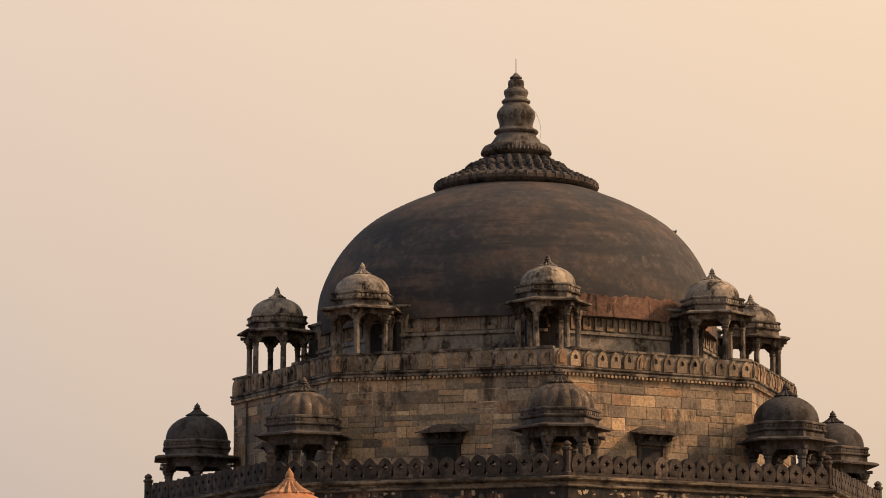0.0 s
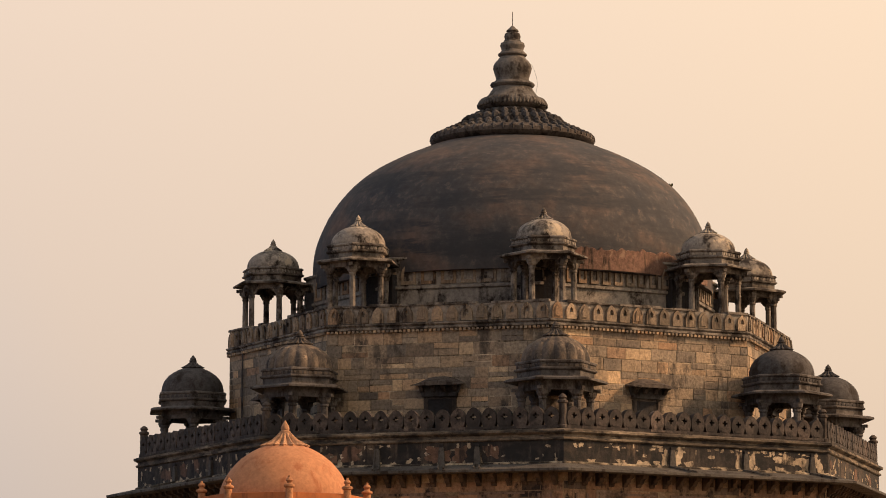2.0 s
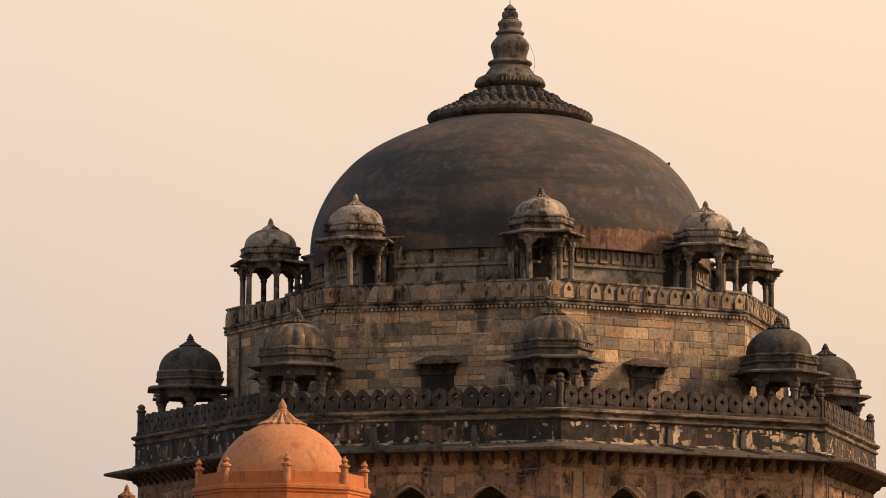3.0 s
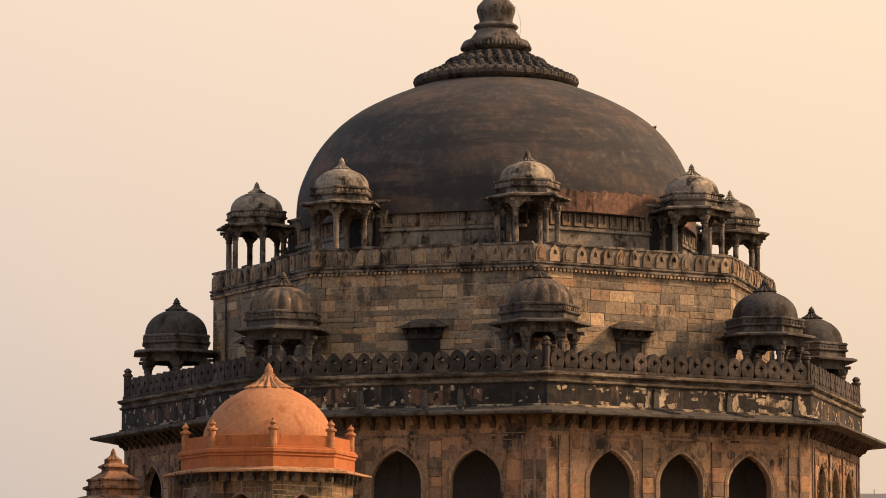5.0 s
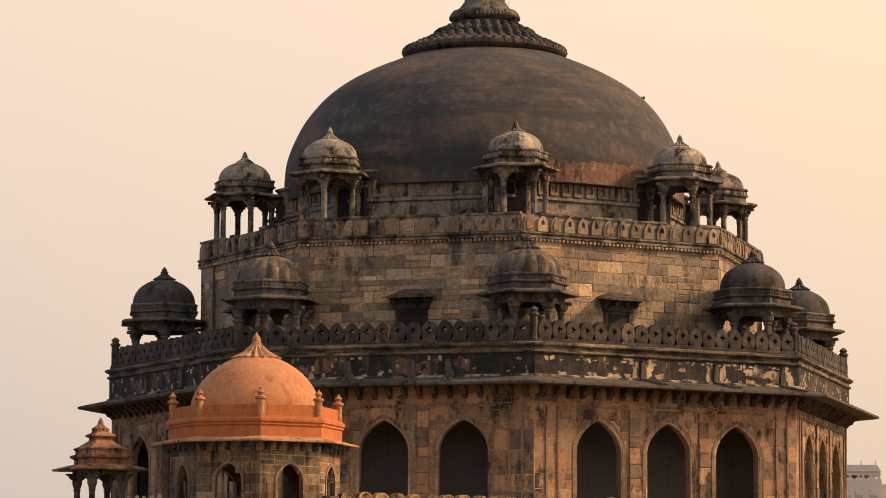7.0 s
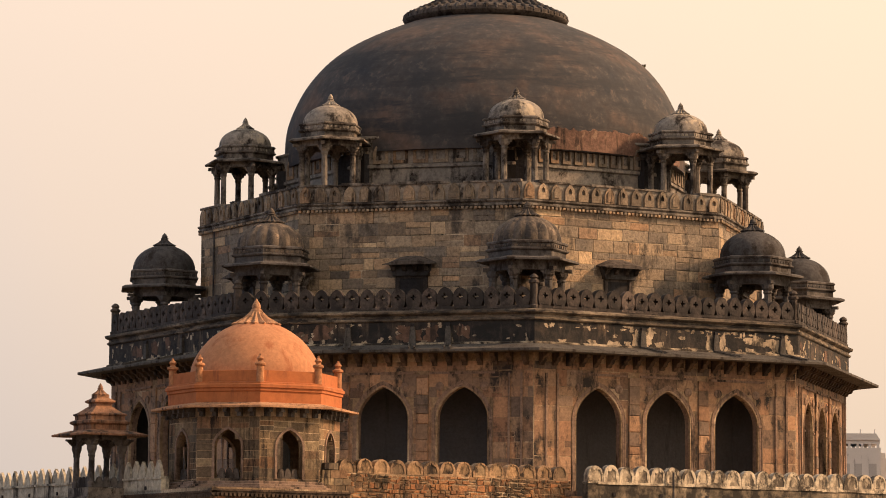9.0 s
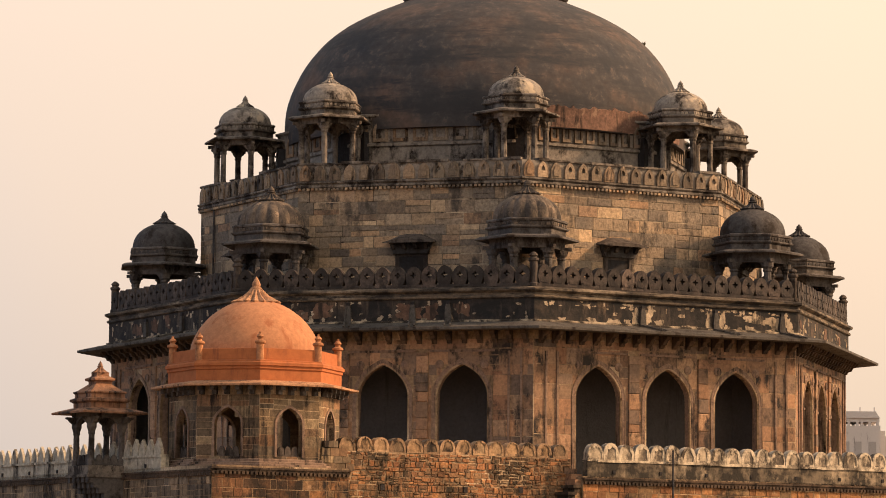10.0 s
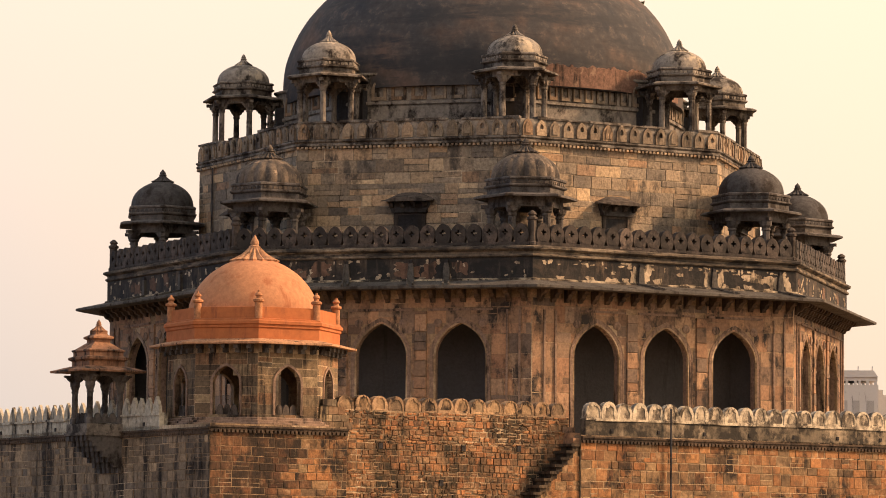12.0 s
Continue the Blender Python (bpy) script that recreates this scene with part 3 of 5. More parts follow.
# rain chutes on the fascia with a pair of ridges running down the eave
CHUTES = ((0, (-1.75, 3.0, 7.4)), (1, ()), (-1, (-1.9, 1.75, 3.75)), (-2, (-3, 2)))
for k, xs in CHUTES:
    m = face_frame(k, 22.28)
    for x in xs:
        bm = bmesh.new()
        slab(bm, [(x - 0.2, 16.98), (x + 0.2, 16.98), (x + 0.15, 17.75), (x + 0.1, 17.98), (x - 0.1, 17.98), (x - 0.15, 17.75)], -0.16, 0.03, m)
        chute = part("rain_chute", bm, M_SLATE, tomb)
        # spout mouth: a solid box with its unlit hollow put into colour
        bm = bmesh.new()
        box(bm, x - 0.1, x + 0.1, -0.14, 0.05, 17.99, 18.14, m)
        part("spout", bm, M_UNLIT, chute)
        for dx in (-0.16, 0.16):
            bm = bmesh.new()
            vs = box(bm, x + dx - 0.05, x + dx + 0.05, -1.72, -0.15, 0, 0.09)
            for v in vs:
                if v.co.y < -1:
                    v.co.x += 0.42
            bmesh.ops.transform(bm, matrix=m @ Matrix.Translation((0, 0, 17.06)) @ Matrix.Rotation(radians(13.2), 4, "X"), verts=vs)
            part("eave_ridge", bm, M_SLATE, chute)


def flake(rng, m, x, z, w, h, material):
    """A thin patch of old plaster with a ragged edge, left on the band."""
    n = 30
    pts = []
    a, b = rng.uniform(0, 6), rng.uniform(0, 6)
    for i in range(n):
        t = 2 * math.pi * i / n
        q = 0.8 + 0.2 * math.sin(2 * t + a) + 0.13 * math.sin(5 * t + b) + rng.uniform(-0.12, 0.12)
        pts.append((x + w * q * math.copysign(abs(math.cos(t)) ** 0.7, math.cos(t)), min(18.2, max(17.08, z + h * q * math.copysign(abs(math.sin(t)) ** 0.7, math.sin(t))))))
    clean = [p for i, p in enumerate(pts) if abs(p[0] - pts[i - 1][0]) + abs(p[1] - pts[i - 1][1]) > 0.01]
    bm = bmesh.new()
    slab(bm, clean, -rng.uniform(0.008, 0.02), 0.03, m)
    part("plaster_patch", bm, material, fascia)


rng = random.Random(31)
for k, xs in CHUTES:
    m = face_frame(k, 22.28)
    h = 22.28 * math.sin(math.pi / 8)
    if k == 0:
        for x in xs:                                        # round the chutes
            flake(rng, m, x - 0.42, 17.5, 0.26, 0.55, M_FLAKE)
            flake(rng, m, x + 0.45, 17.6, 0.28, 0.5, M_FLAKE)
        for i in range(60):
            flake(rng, m, rng.uniform(-h + 0.5, h - 0.5), 18.2 - abs(rng.gauss(0, 0.25)), rng.uniform(0.04, 0.22), rng.uniform(0.03, 0.14), M_FLAKE)
        for x in (5.2, 5.7, 6.2, 6.6, 6.9):                           # the large pale stretch near the far corner
            flake(rng, m, x, rng.uniform(17.55, 17.85), rng.uniform(0.25, 0.5), rng.uniform(0.15, 0.3), M_FLAKE)
    else:
        for i in range(44):
            flake(rng, m, rng.uniform(-h + 0.4, h - 0.4), rng.uniform(17.2, 18.15), rng.uniform(0.04, 0.2), rng.uniform(0.04, 0.15), M_FLAKE)
        for i in range(9 if k == -1 else 3):
            flake(rng, m, rng.uniform(-h + 0.6, h - 3.5), rng.uniform(17.4, 17.8), rng.uniform(0.35, 0.8), rng.uniform(0.25, 0.5), M_FLAKE_R)
    x = -h + 0.4
    while x < h - 0.5:                                      # along the foot
        w = rng.uniform(0.12, 0.5 if k == 0 else 0.3)
        if rng.random() < (0.8 if k == 0 else 0.45):
            flake(rng, m, x + w, 17.14, w, rng.uniform(0.08, 0.3), M_FLAKE)
        x += 2 * w + rng.uniform(0.0, 0.5)

# pierced battlement of the lower roof
W_MER, H_MER = 0.83, 1.16
def shield(w, z0, zm, z1, foot, n=7):
    """A pear-shaped shield: narrow foot, bulging sides, pointed head."""
    right = []
    for i in range(n + 1):
        u = i / n
        right.append((foot + (w - foot) * math.sin(u * math.pi / 2), z0 + (zm - z0) * u))
    for i in range(1, n):
        u = i / n
        right.append((w * (math.cos(u * math.pi / 2) * 0.8 + 0.2 * (1 - u)), zm + (z1 - zm) * (0.8 * math.sin(u * math.pi / 2) + 0.2 * u)))
    return right + [(0, z1)] + [(-x, z) for x, z in right[::-1]]


bm = bmesh.new()
o = shield(0.405, 0.10, 0.58, H_MER, 0.29)
slab(bm, o, -0.14, 0.30, hole=cross_hole(0.66, 0.16, 0.05))
slab(bm, [(-0.42, 0), (0.42, 0), (0.42, 0.13), (-0.42, 0.13)], -0.17, 0.30)
slab(bm, [(x * 0.62, 0.16 + z * 0.2) for x, z in o], -0.165, -0.13)                            # a worn boss at the foot
MERLON_LOW = mesh_of("merlon", bm, M_MERLON)
parapet = []
for k in range(8):
    m = face_frame(k, 22.15)
    bm = bmesh.new()
    h = 22.15 * math.sin(math.pi / 8) - 0.2
    box(bm, -h, h, -0.1, 0.2, 18.86, 18.95, m)
    par = part("parapet", bm, M_DARK, tomb, "blackened battlement pierced with small crosses")
    n = int((2 * h) / W_MER)
    for i in range(n):
        x = -h + (i + 0.5) * 2 * h / n
        piece("merlon", MERLON_LOW, par, m @ Matrix.Translation((x, 0.05 + random.uniform(-0.02, 0.02), 18.93)) @ Matrix.Diagonal((2 * h / n / W_MER, 1, random.uniform(0.97, 1.03), 1)))
bm = bmesh.new()
lathe(bm, [(0.30, 0), (0.30, 0.15), (0.24, 0.2), (0.24, 1.32), (0.31, 1.38), (0.31, 1.48), (0.2, 1.54), (0.2, 1.6), (0.26, 1.66), (0.2, 1.76), (0.06, 1.86)], 8, math.pi / 8)
POST_LOW = mesh_of("corner_post", bm, M_DARK, True)
for k in range(8):
    piece("corner_post", POST_LOW, tomb, Matrix.Translation(way(TH + k * math.pi / 4) * 21.95 + Vector((0, 0, 18.9))))

# an iron down-pipe on the shaded side
bm = bmesh.new()
lathe(bm, [(0.06, 18.9), (0.06, 25.4)], 8)
bmesh.ops.transform(bm, matrix=face_frame(-2, R_UP) @ Matrix.Translation((-4.4, -0.1, 0)), verts=bm.verts[:])
part("down_pipe", bm, M_BLACK, tomb)
# upper wall
bm = bmesh.new()
lathe(bm, [(R_UP - 0.05, 18.7), (R_UP - 0.05, 25.3)], 8, TH)
upper_wall = part("upper_wall", bm, M_MORTAR_G, tomb, "grey-buff ashlar wall with pale joints")
bm = bmesh.new()
lathe(bm, [(R_UP, 25.02), (R_UP + 0.16, 25.1), (R_UP + 0.16, 25.2), (R_UP + 0.08, 25.25), (R_UP + 0.2, 25.34), (R_UP + 0.2, 25.42), (R_UP, 25.46)], 8, TH)
part("string_course", bm, M_CHH, tomb)
bm = bmesh.new()
for k in range(8):
    m = face_frame(k, R_UP)
    n = 52
    for i in range(n):
        x = -HALF_UP + (i + 0.5) * 2 * HALF_UP / n
        box(bm, x - 0.07, x + 0.07, -0.17, 0.0, 24.93, 25.06, m)
part("dentil_band", bm, M_GREY, tomb, kind="stuff")
bm = bmesh.new()
tube(bm, R_UP - 0.55, R_UP - 0.02, 25.44, 26.40, 8, TH)
upper_parapet = part("upper_parapet", bm, M_PARA, tomb, "solid parapet with carved merlon panels")
bm = bmesh.new()
o = merlon_outline(0.64, 0.92, 0.5, 0.35)
slab(bm, o, -0.14, 0.02, hole=[(-0.11, 0.38), (0.11, 0.38), (0.11, 0.56), (0.0, 0.70), (-0.11, 0.56)])
PANEL_A = mesh_of("merlon_panel", bm, M_PANEL)
bm = bmesh.new()
slab(bm, o, -0.10, 0.02)
slab(bm, [(x * 0.55, 0.12 + z * 0.7) for x, z in o], -0.16, -0.03)
PANEL_B = mesh_of("merlon_panel", bm, M_PANEL)
for k in range(8):
    m = face_frame(k, R_UP - 0.02)
    n = 15
    for i in range(n):
        x = -HALF_UP + (i + 0.5) * 2 * HALF_UP / n
        piece("merlon_panel", PANEL_A if random.random() < 0.6 else PANEL_B, upper_parapet, m @ Matrix.Translation((x, 0, 25.47)) @ Matrix.Diagonal((1, 1, random.uniform(0.96, 1.04), 1)))
    if k in (0, 7, 6, 1):
        rng = random.Random(40 + k)
        x = -HALF_UP
        while x < HALF_UP - 0.3:
            l = min(rng.uniform(0.6, 1.6), HALF_UP - x)
            if rng.random() < 0.8:
                bm = bmesh.new()
                box(bm, x + 0.01, x + l - 0.01, -0.10, 0.5, 26.39, 26.46 + rng.uniform(0, 0.09), m)
                part("coping_stone", bm, M_CHH, upper_parapet)
            x += l
bm = bmesh.new()
lathe(bm, [(R_UP - 0.4, 25.2), (R_UP - 0.4, 26.0)], 8, TH)
part("upper_roof", bm, M_DARK, tomb)

# hooded windows of the upper wall
WINDOW_AT = {0: -0.27, 7: 0.18}
for k in range(8):
    m = face_frame(k, R_UP) @ Matrix.Translation((WINDOW_AT.get(k, 0.05), 0, 0))
    win = thing("hooded_window", "", "", m=Matrix.Identity(4))
    win.parent = tomb
    bm = bmesh.new()
    crest = [(1.42, 0.0), (1.40, 0.10), (1.1, 0.22), (0.7, 0.40), (0.3, 0.47), (-0.3, 0.47), (-0.7, 0.40), (-1.1, 0.22), (-1.40, 0.10), (-1.42, 0.0)]
    slab(bm, crest, -1.05, 0.02)
    for v in bm.verts:                                      # the hood falls towards its lip
        if v.co.y < -0.5:
            v.co.z = v.co.z * 0.45 - 0.12
    bmesh.ops.transform(bm, matrix=m @ Matrix.Translation((0, 0, 21.92)), verts=bm.verts[:])
    part("hood", bm, M_DARK, win)
    for x in (-0.95, -0.33, 0.33, 0.95):
        bm = bmesh.new()
        slab(bm, [(0, 21.25), (0.12, 21.3), (0.22, 21.48), (0.45, 21.55), (0.55, 21.72), (0.85, 21.78), (0.85, 21.86), (0, 21.9)], -0.1, 0.1, m @ Matrix.Translation((x, 0, 0)) @ Matrix.Rotation(-math.pi / 2, 4, "Z"))
        part("bracket", bm, M_DARK, win)
    # frame, shutter and lintel carry hood shade and unlit window in their colours
    bm = bmesh.new()
    slab(bm, [(-0.92, 19.0), (0.92, 19.0), (0.92, 21.3), (-0.92, 21.3)], -0.07, 0.03, m, hole=[(-0.70, 19.2), (0.70, 19.2), (0.70, 21.12), (-0.70, 21.12)])
    part("frame", bm, M_DARK, win)
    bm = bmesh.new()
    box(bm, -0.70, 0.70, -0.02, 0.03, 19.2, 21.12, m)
    part("shutter", bm, M_UNLIT, win)
    bm = bmesh.new()
    slab(bm, [(-0.95, 21.25), (0.95, 21.25), (1.12, 21.6), (1.2, 21.9), (-1.2, 21.9), (-1.12, 21.6)], -0.28, 0.03, m)
    part("lintel", bm, M_BLACK, win)

# drum
R_DR = 12.45
HALF_DR = R_DR * math.sin(math.pi / 8)
bm = bmesh.new()
lathe(bm, [(R_DR - 0.03, 25.8), (R_DR - 0.03, 27.85), (R_DR + 0.12, 27.92), (R_DR + 0.12, 28.08), (R_DR, 28.12), (R_DR, 29.56), (R_DR + 0.08, 29.60), (R_DR + 0.14, 29.65), (R_DR + 0.14, 29.76), (R_DR - 0.1, 29.81)], 8, TH)
drum = part("drum", bm, M_PARA, tomb, "low octagonal drum with a band of niches")
bm = bmesh.new()
o = merlon_outline(0.52, 0.86, 0.55, 0.3)
slab(bm, o, -0.15, 0.02, hole=[(x * 0.62, 0.14 + z * 0.72) for x, z in o])
NICHE = mesh_of("niche", bm, M_PANEL)
for k in range(8):
    m = face_frame(k, R_DR)
    n = 12 if k == 0 else 8
    for i in range(n):
        x = -HALF_DR + (i + 0.5) * 2 * HALF_DR / n
        piece("niche", NICHE, drum, m @ Matrix.Translation((x, 0, 28.17)) @ Matrix.Diagonal((1.0 if k == 0 else 1.7, 1 if k == 0 else 0.5, 1.40, 1)))

for k in range(8):                                          # near-black slabs paint the shade behind the kiosks as doorways
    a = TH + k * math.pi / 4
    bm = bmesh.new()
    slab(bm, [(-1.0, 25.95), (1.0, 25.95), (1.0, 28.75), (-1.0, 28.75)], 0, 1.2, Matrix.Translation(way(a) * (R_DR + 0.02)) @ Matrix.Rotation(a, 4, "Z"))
    part("doorway", bm, M_UNLIT, drum)

# dome
DOME = [(11.98, 28.9), (12.02, 29.8), (11.98, 30.7), (11.83, 31.6), (11.5, 32.55), (11.0, 33.55), (10.35, 34.5), (9.5, 35.4), (8.4, 36.22), (7.0, 36.98), (6.0, 37.42), (4.9, 37.85), (3.0, 38.4), (1.0, 38.6)]


def smooth_profile(pts, n=4):
    out = []
    for i in range(len(pts) - 1):
        p0, p1, p2, p3 = pts[max(0, i - 1)], pts[i], pts[i + 1], pts[min(len(pts) - 1, i + 2)]
        for j in range(n):
            t = j / n
            out.append(tuple(0.5 * (2 * b + (c - a) * t + (2 * a - 5 * b + 4 * c - d) * t * t + (3 * b - a - 3 * c + d) * t ** 3) for a, b, c, d in zip(p0, p1, p2, p3)))
    return out + [pts[-1]]


bm = bmesh.new()
lathe(bm, smooth_profile(DOME), 128)
for v in bm.verts:
    n3 = noise.noise(v.co * 0.45)
    v.co += Vector((v.co.x, v.co.y, 0)).normalized() * 0.035 * n3
part("dome", bm, M_DOME, tomb, "broad dark brown plastered dome", smooth=True)
# a strip where the brick shows, with a ragged upper edge
bm = bmesh.new()
rng = random.Random(5)
prev = None
for i in range(91):
    a = TH + radians(9 + i * 0.62)
    top = 30.2 + 0.22 * noise.noise((i * 0.09, 3.1, 0)) + 0.16 * noise.noise((i * 0.6, 7.7, 0)) + 0.08 * noise.noise((i * 1.7, 1.7, 0))
    top -= max(0, (i - 80)) * 0.09
    row = [bm.verts.new(way(a) * r + Vector((0, 0, z))) for r, z in ((12.09, 28.95), (12.12, top - 0.04), (12.0, top))]
    if prev:
        bm.faces.new((prev[0], row[0], row[1], prev[1])), bm.faces.new((prev[1], row[1], row[2], prev[2]))
    prev = row
part("bare_brick_strip", bm, M_BRICK, tomb, "reddish strip of exposed brick at the dome's foot", smooth=True)

# lotus crown and finial
crown = thing("lotus_crown", "", "")
crown.parent = tomb
bm = bmesh.new()
lathe(bm, [(4.5, 37.9), (4.86, 38.08), (4.96, 38.2), (4.96, 38.42), (4.5, 38.66), (3.6, 38.95), (2.95, 39.15), (2.95, 39.4), (2.4, 39.65), (1.7, 39.98), (1.6, 40.2)], 64)
part("base", bm, M_DARK, crown, smooth=True)
bm = bmesh.new()
lathe(bm, [(0.02, -0.30), (0.17, -0.16), (0.21, 0.06), (0.13, 0.2), (0.02, 0.25)], 5)
PETAL = mesh_of("petal", bm, M_BLACK)
for r, z, n, s in ((4.72, 38.38, 52, 1.1), (4.08, 38.68, 44, 1.15), (3.4, 38.98, 36, 1.2), (2.78, 39.42, 30, 1.35), (2.15, 39.76, 24, 1.2)):
    for i in range(n):
        a = 2 * math.pi * i / n + r
        piece("petal", PETAL, crown, Matrix.Translation(way(a) * r + Vector((0, 0, z))) @ Matrix.Rotation(a, 4, "Z") @ Matrix.Rotation(radians(28), 4, "X") @ Matrix.Diagonal((s * 0.95, s * 1.35, s * 1.0, 1)))
fin = thing("finial", "", "")
fin.parent = tomb
bm = bmesh.new()
lathe(bm, [(1.55, 40.0), (1.68, 40.12), (1.62, 40.2), (1.85, 40.25), (2.06, 40.42), (2.10, 40.55), (2.05, 40.70), (1.88, 40.86), (1.62, 40.97), (1.5, 41.1), (1.40, 41.23), (1.22, 41.5), (1.16, 41.6)], 48)
part("ribbed_cushion", bm, M_FIN, fin, smooth=True)
bm = bmesh.new()
for i in range(56):
    a = 2 * math.pi * i / 56
    lathe(bm, [(0.02, -0.3), (0.09, -0.2), (0.11, 0), (0.09, 0.2), (0.02, 0.3)], 6, at=(0, 0))
    bmesh.ops.transform(bm, matrix=Matrix.Translation(way(a) * 1.98 + Vector((0, 0, 40.62))) @ Matrix.Rotation(a, 4, "Z") @ Matrix.Rotation(radians(-30), 4, "X"), verts=bm.verts[-30:])
part("ribs", bm, M_FIN, fin, smooth=True)
bm = bmesh.new()
lathe(bm, [(1.1, 41.55), (1.32, 41.68), (1.36, 41.76), (1.3, 41.86), (1.05, 41.98), (1.0, 42.12), (1.04, 42.3), (1.12, 42.55), (1.18, 42.8), (1.14, 43.0), (1.02, 43.18), (0.82, 43.4), (0.76, 43.5)], 48)
part("pot", bm, M_FIN, fin, smooth=True)
bm = bmesh.new()
lathe(bm, [(0.72, 43.48), (0.88, 43.6), (0.88, 43.68), (0.72, 43.8), (0.66, 43.92), (0.70, 44.05), (0.76, 44.2), (0.7, 44.36), (0.5, 44.46), (0.53, 44.5), (0.46, 44.56), (0.5, 44.75), (0.46, 44.95), (0.3, 45.05), (0.38, 45.1), (0.36, 45.16), (0.2, 45.3), (0.1, 45.42), (0.03, 45.45)], 32)
part("spire", bm, M_FIN, fin, smooth=True)
bm = bmesh.new()
lathe(bm, [(0.03, 45.4), (0.022, 46.31)], 6)
part("spike", bm, M_DARK, fin)
bm = bmesh.new()
prev = None
for i in range(13):                                         # an old wire hangs beside the pot
    u = i / 12
    p = Vector((1.15 + 0.35 * math.sin(math.pi * u * 0.9), -0.3, 43.0 - 2.2 * u))
    ring = [bm.verts.new(p + Vector((0.012 * math.cos(q), 0.012 * math.sin(q), 0))) for q in (0, 2.1, 4.2)]
    if prev:
        for j in range(3):
            bm.faces.new((prev[j], prev[(j + 1) % 3], ring[(j + 1) % 3], ring[j]))
    prev = ring
part("wire", bm, M_DARK, fin)

# ---------------------------------------------------------------- roof kiosks
def kiosk_dome(r, z0, z1, mat, parent, ribs=0):
    h = z1 - z0
    prof = [(r, z0)] + [(r * a, z0 + h * b) for a, b in ((1.0, 0.08), (0.985, 0.22), (0.93, 0.42), (0.82, 0.61), (0.66, 0.77), (0.46, 0.90), (0.28, 0.97), (0.2, 1.0))]
    bm = bmesh.new()
    lathe(bm, smooth_profile(prof, 3), 96 if ribs else 48)
    if ribs:
        for v in bm.verts:
            k = 1 + 0.07 * (abs(math.cos(ribs / 2 * math.atan2(v.co.x, v.co.y))) - 0.6)
            v.co.x, v.co.y = v.co.x * k, v.co.y * k
    d = part("dome", bm, mat, parent, smooth=True)
    return d


def lotus_cap(r, z0, z1, mat, parent, n=14, bulb=1.0):
    """A fluted cap with a bulb on top."""
    bm = bmesh.new()
    h = z1 - z0
    rings = []
    for rr, z, wv in ((r * 1.0, z0, 0.10), (r * 1.04, z0 + 0.06 * h, 0.13), (r * 0.78, z0 + 0.16 * h, 0.15), (r * 0.52, z0 + 0.30 * h, 0.14), (r * 0.36, z0 + 0.44 * h, 0.08), (r * 0.30, z0 + 0.52 * h, 0.0)):
        rings.append([bm.verts.new((rr * (1 + wv * math.cos(n * t)) * math.sin(t), -rr * (1 + wv * math.cos(n * t)) * math.cos(t), z)) for t in (2 * math.pi * i / (n * 4) for i in range(n * 4))])
    for a, b in zip(rings, rings[1:]):
        for i in range(len(a)):
            bm.faces.new((a[i], a[(i + 1) % len(a)], b[(i + 1) % len(a)], b[i]))
    bm.faces.new(rings[0][::-1]), bm.faces.new(rings[-1])
    part("lotus_cap", bm, mat, parent)
    bm = bmesh.new()
    b = r * bulb
    lathe(bm, [(r * 0.28, z0 + 0.48 * h), (b * 0.40, z0 + 0.54 * h), (b * 0.40, z0 + 0.58 * h), (b * 0.27, z0 + 0.62 * h), (b * 0.31, z0 + 0.69 * h), (b * 0.26, z0 + 0.78 * h), (b * 0.14, z0 + 0.89 * h), (0.01, z1)], 12)
    part("finial", bm, mat, parent, smooth=True)


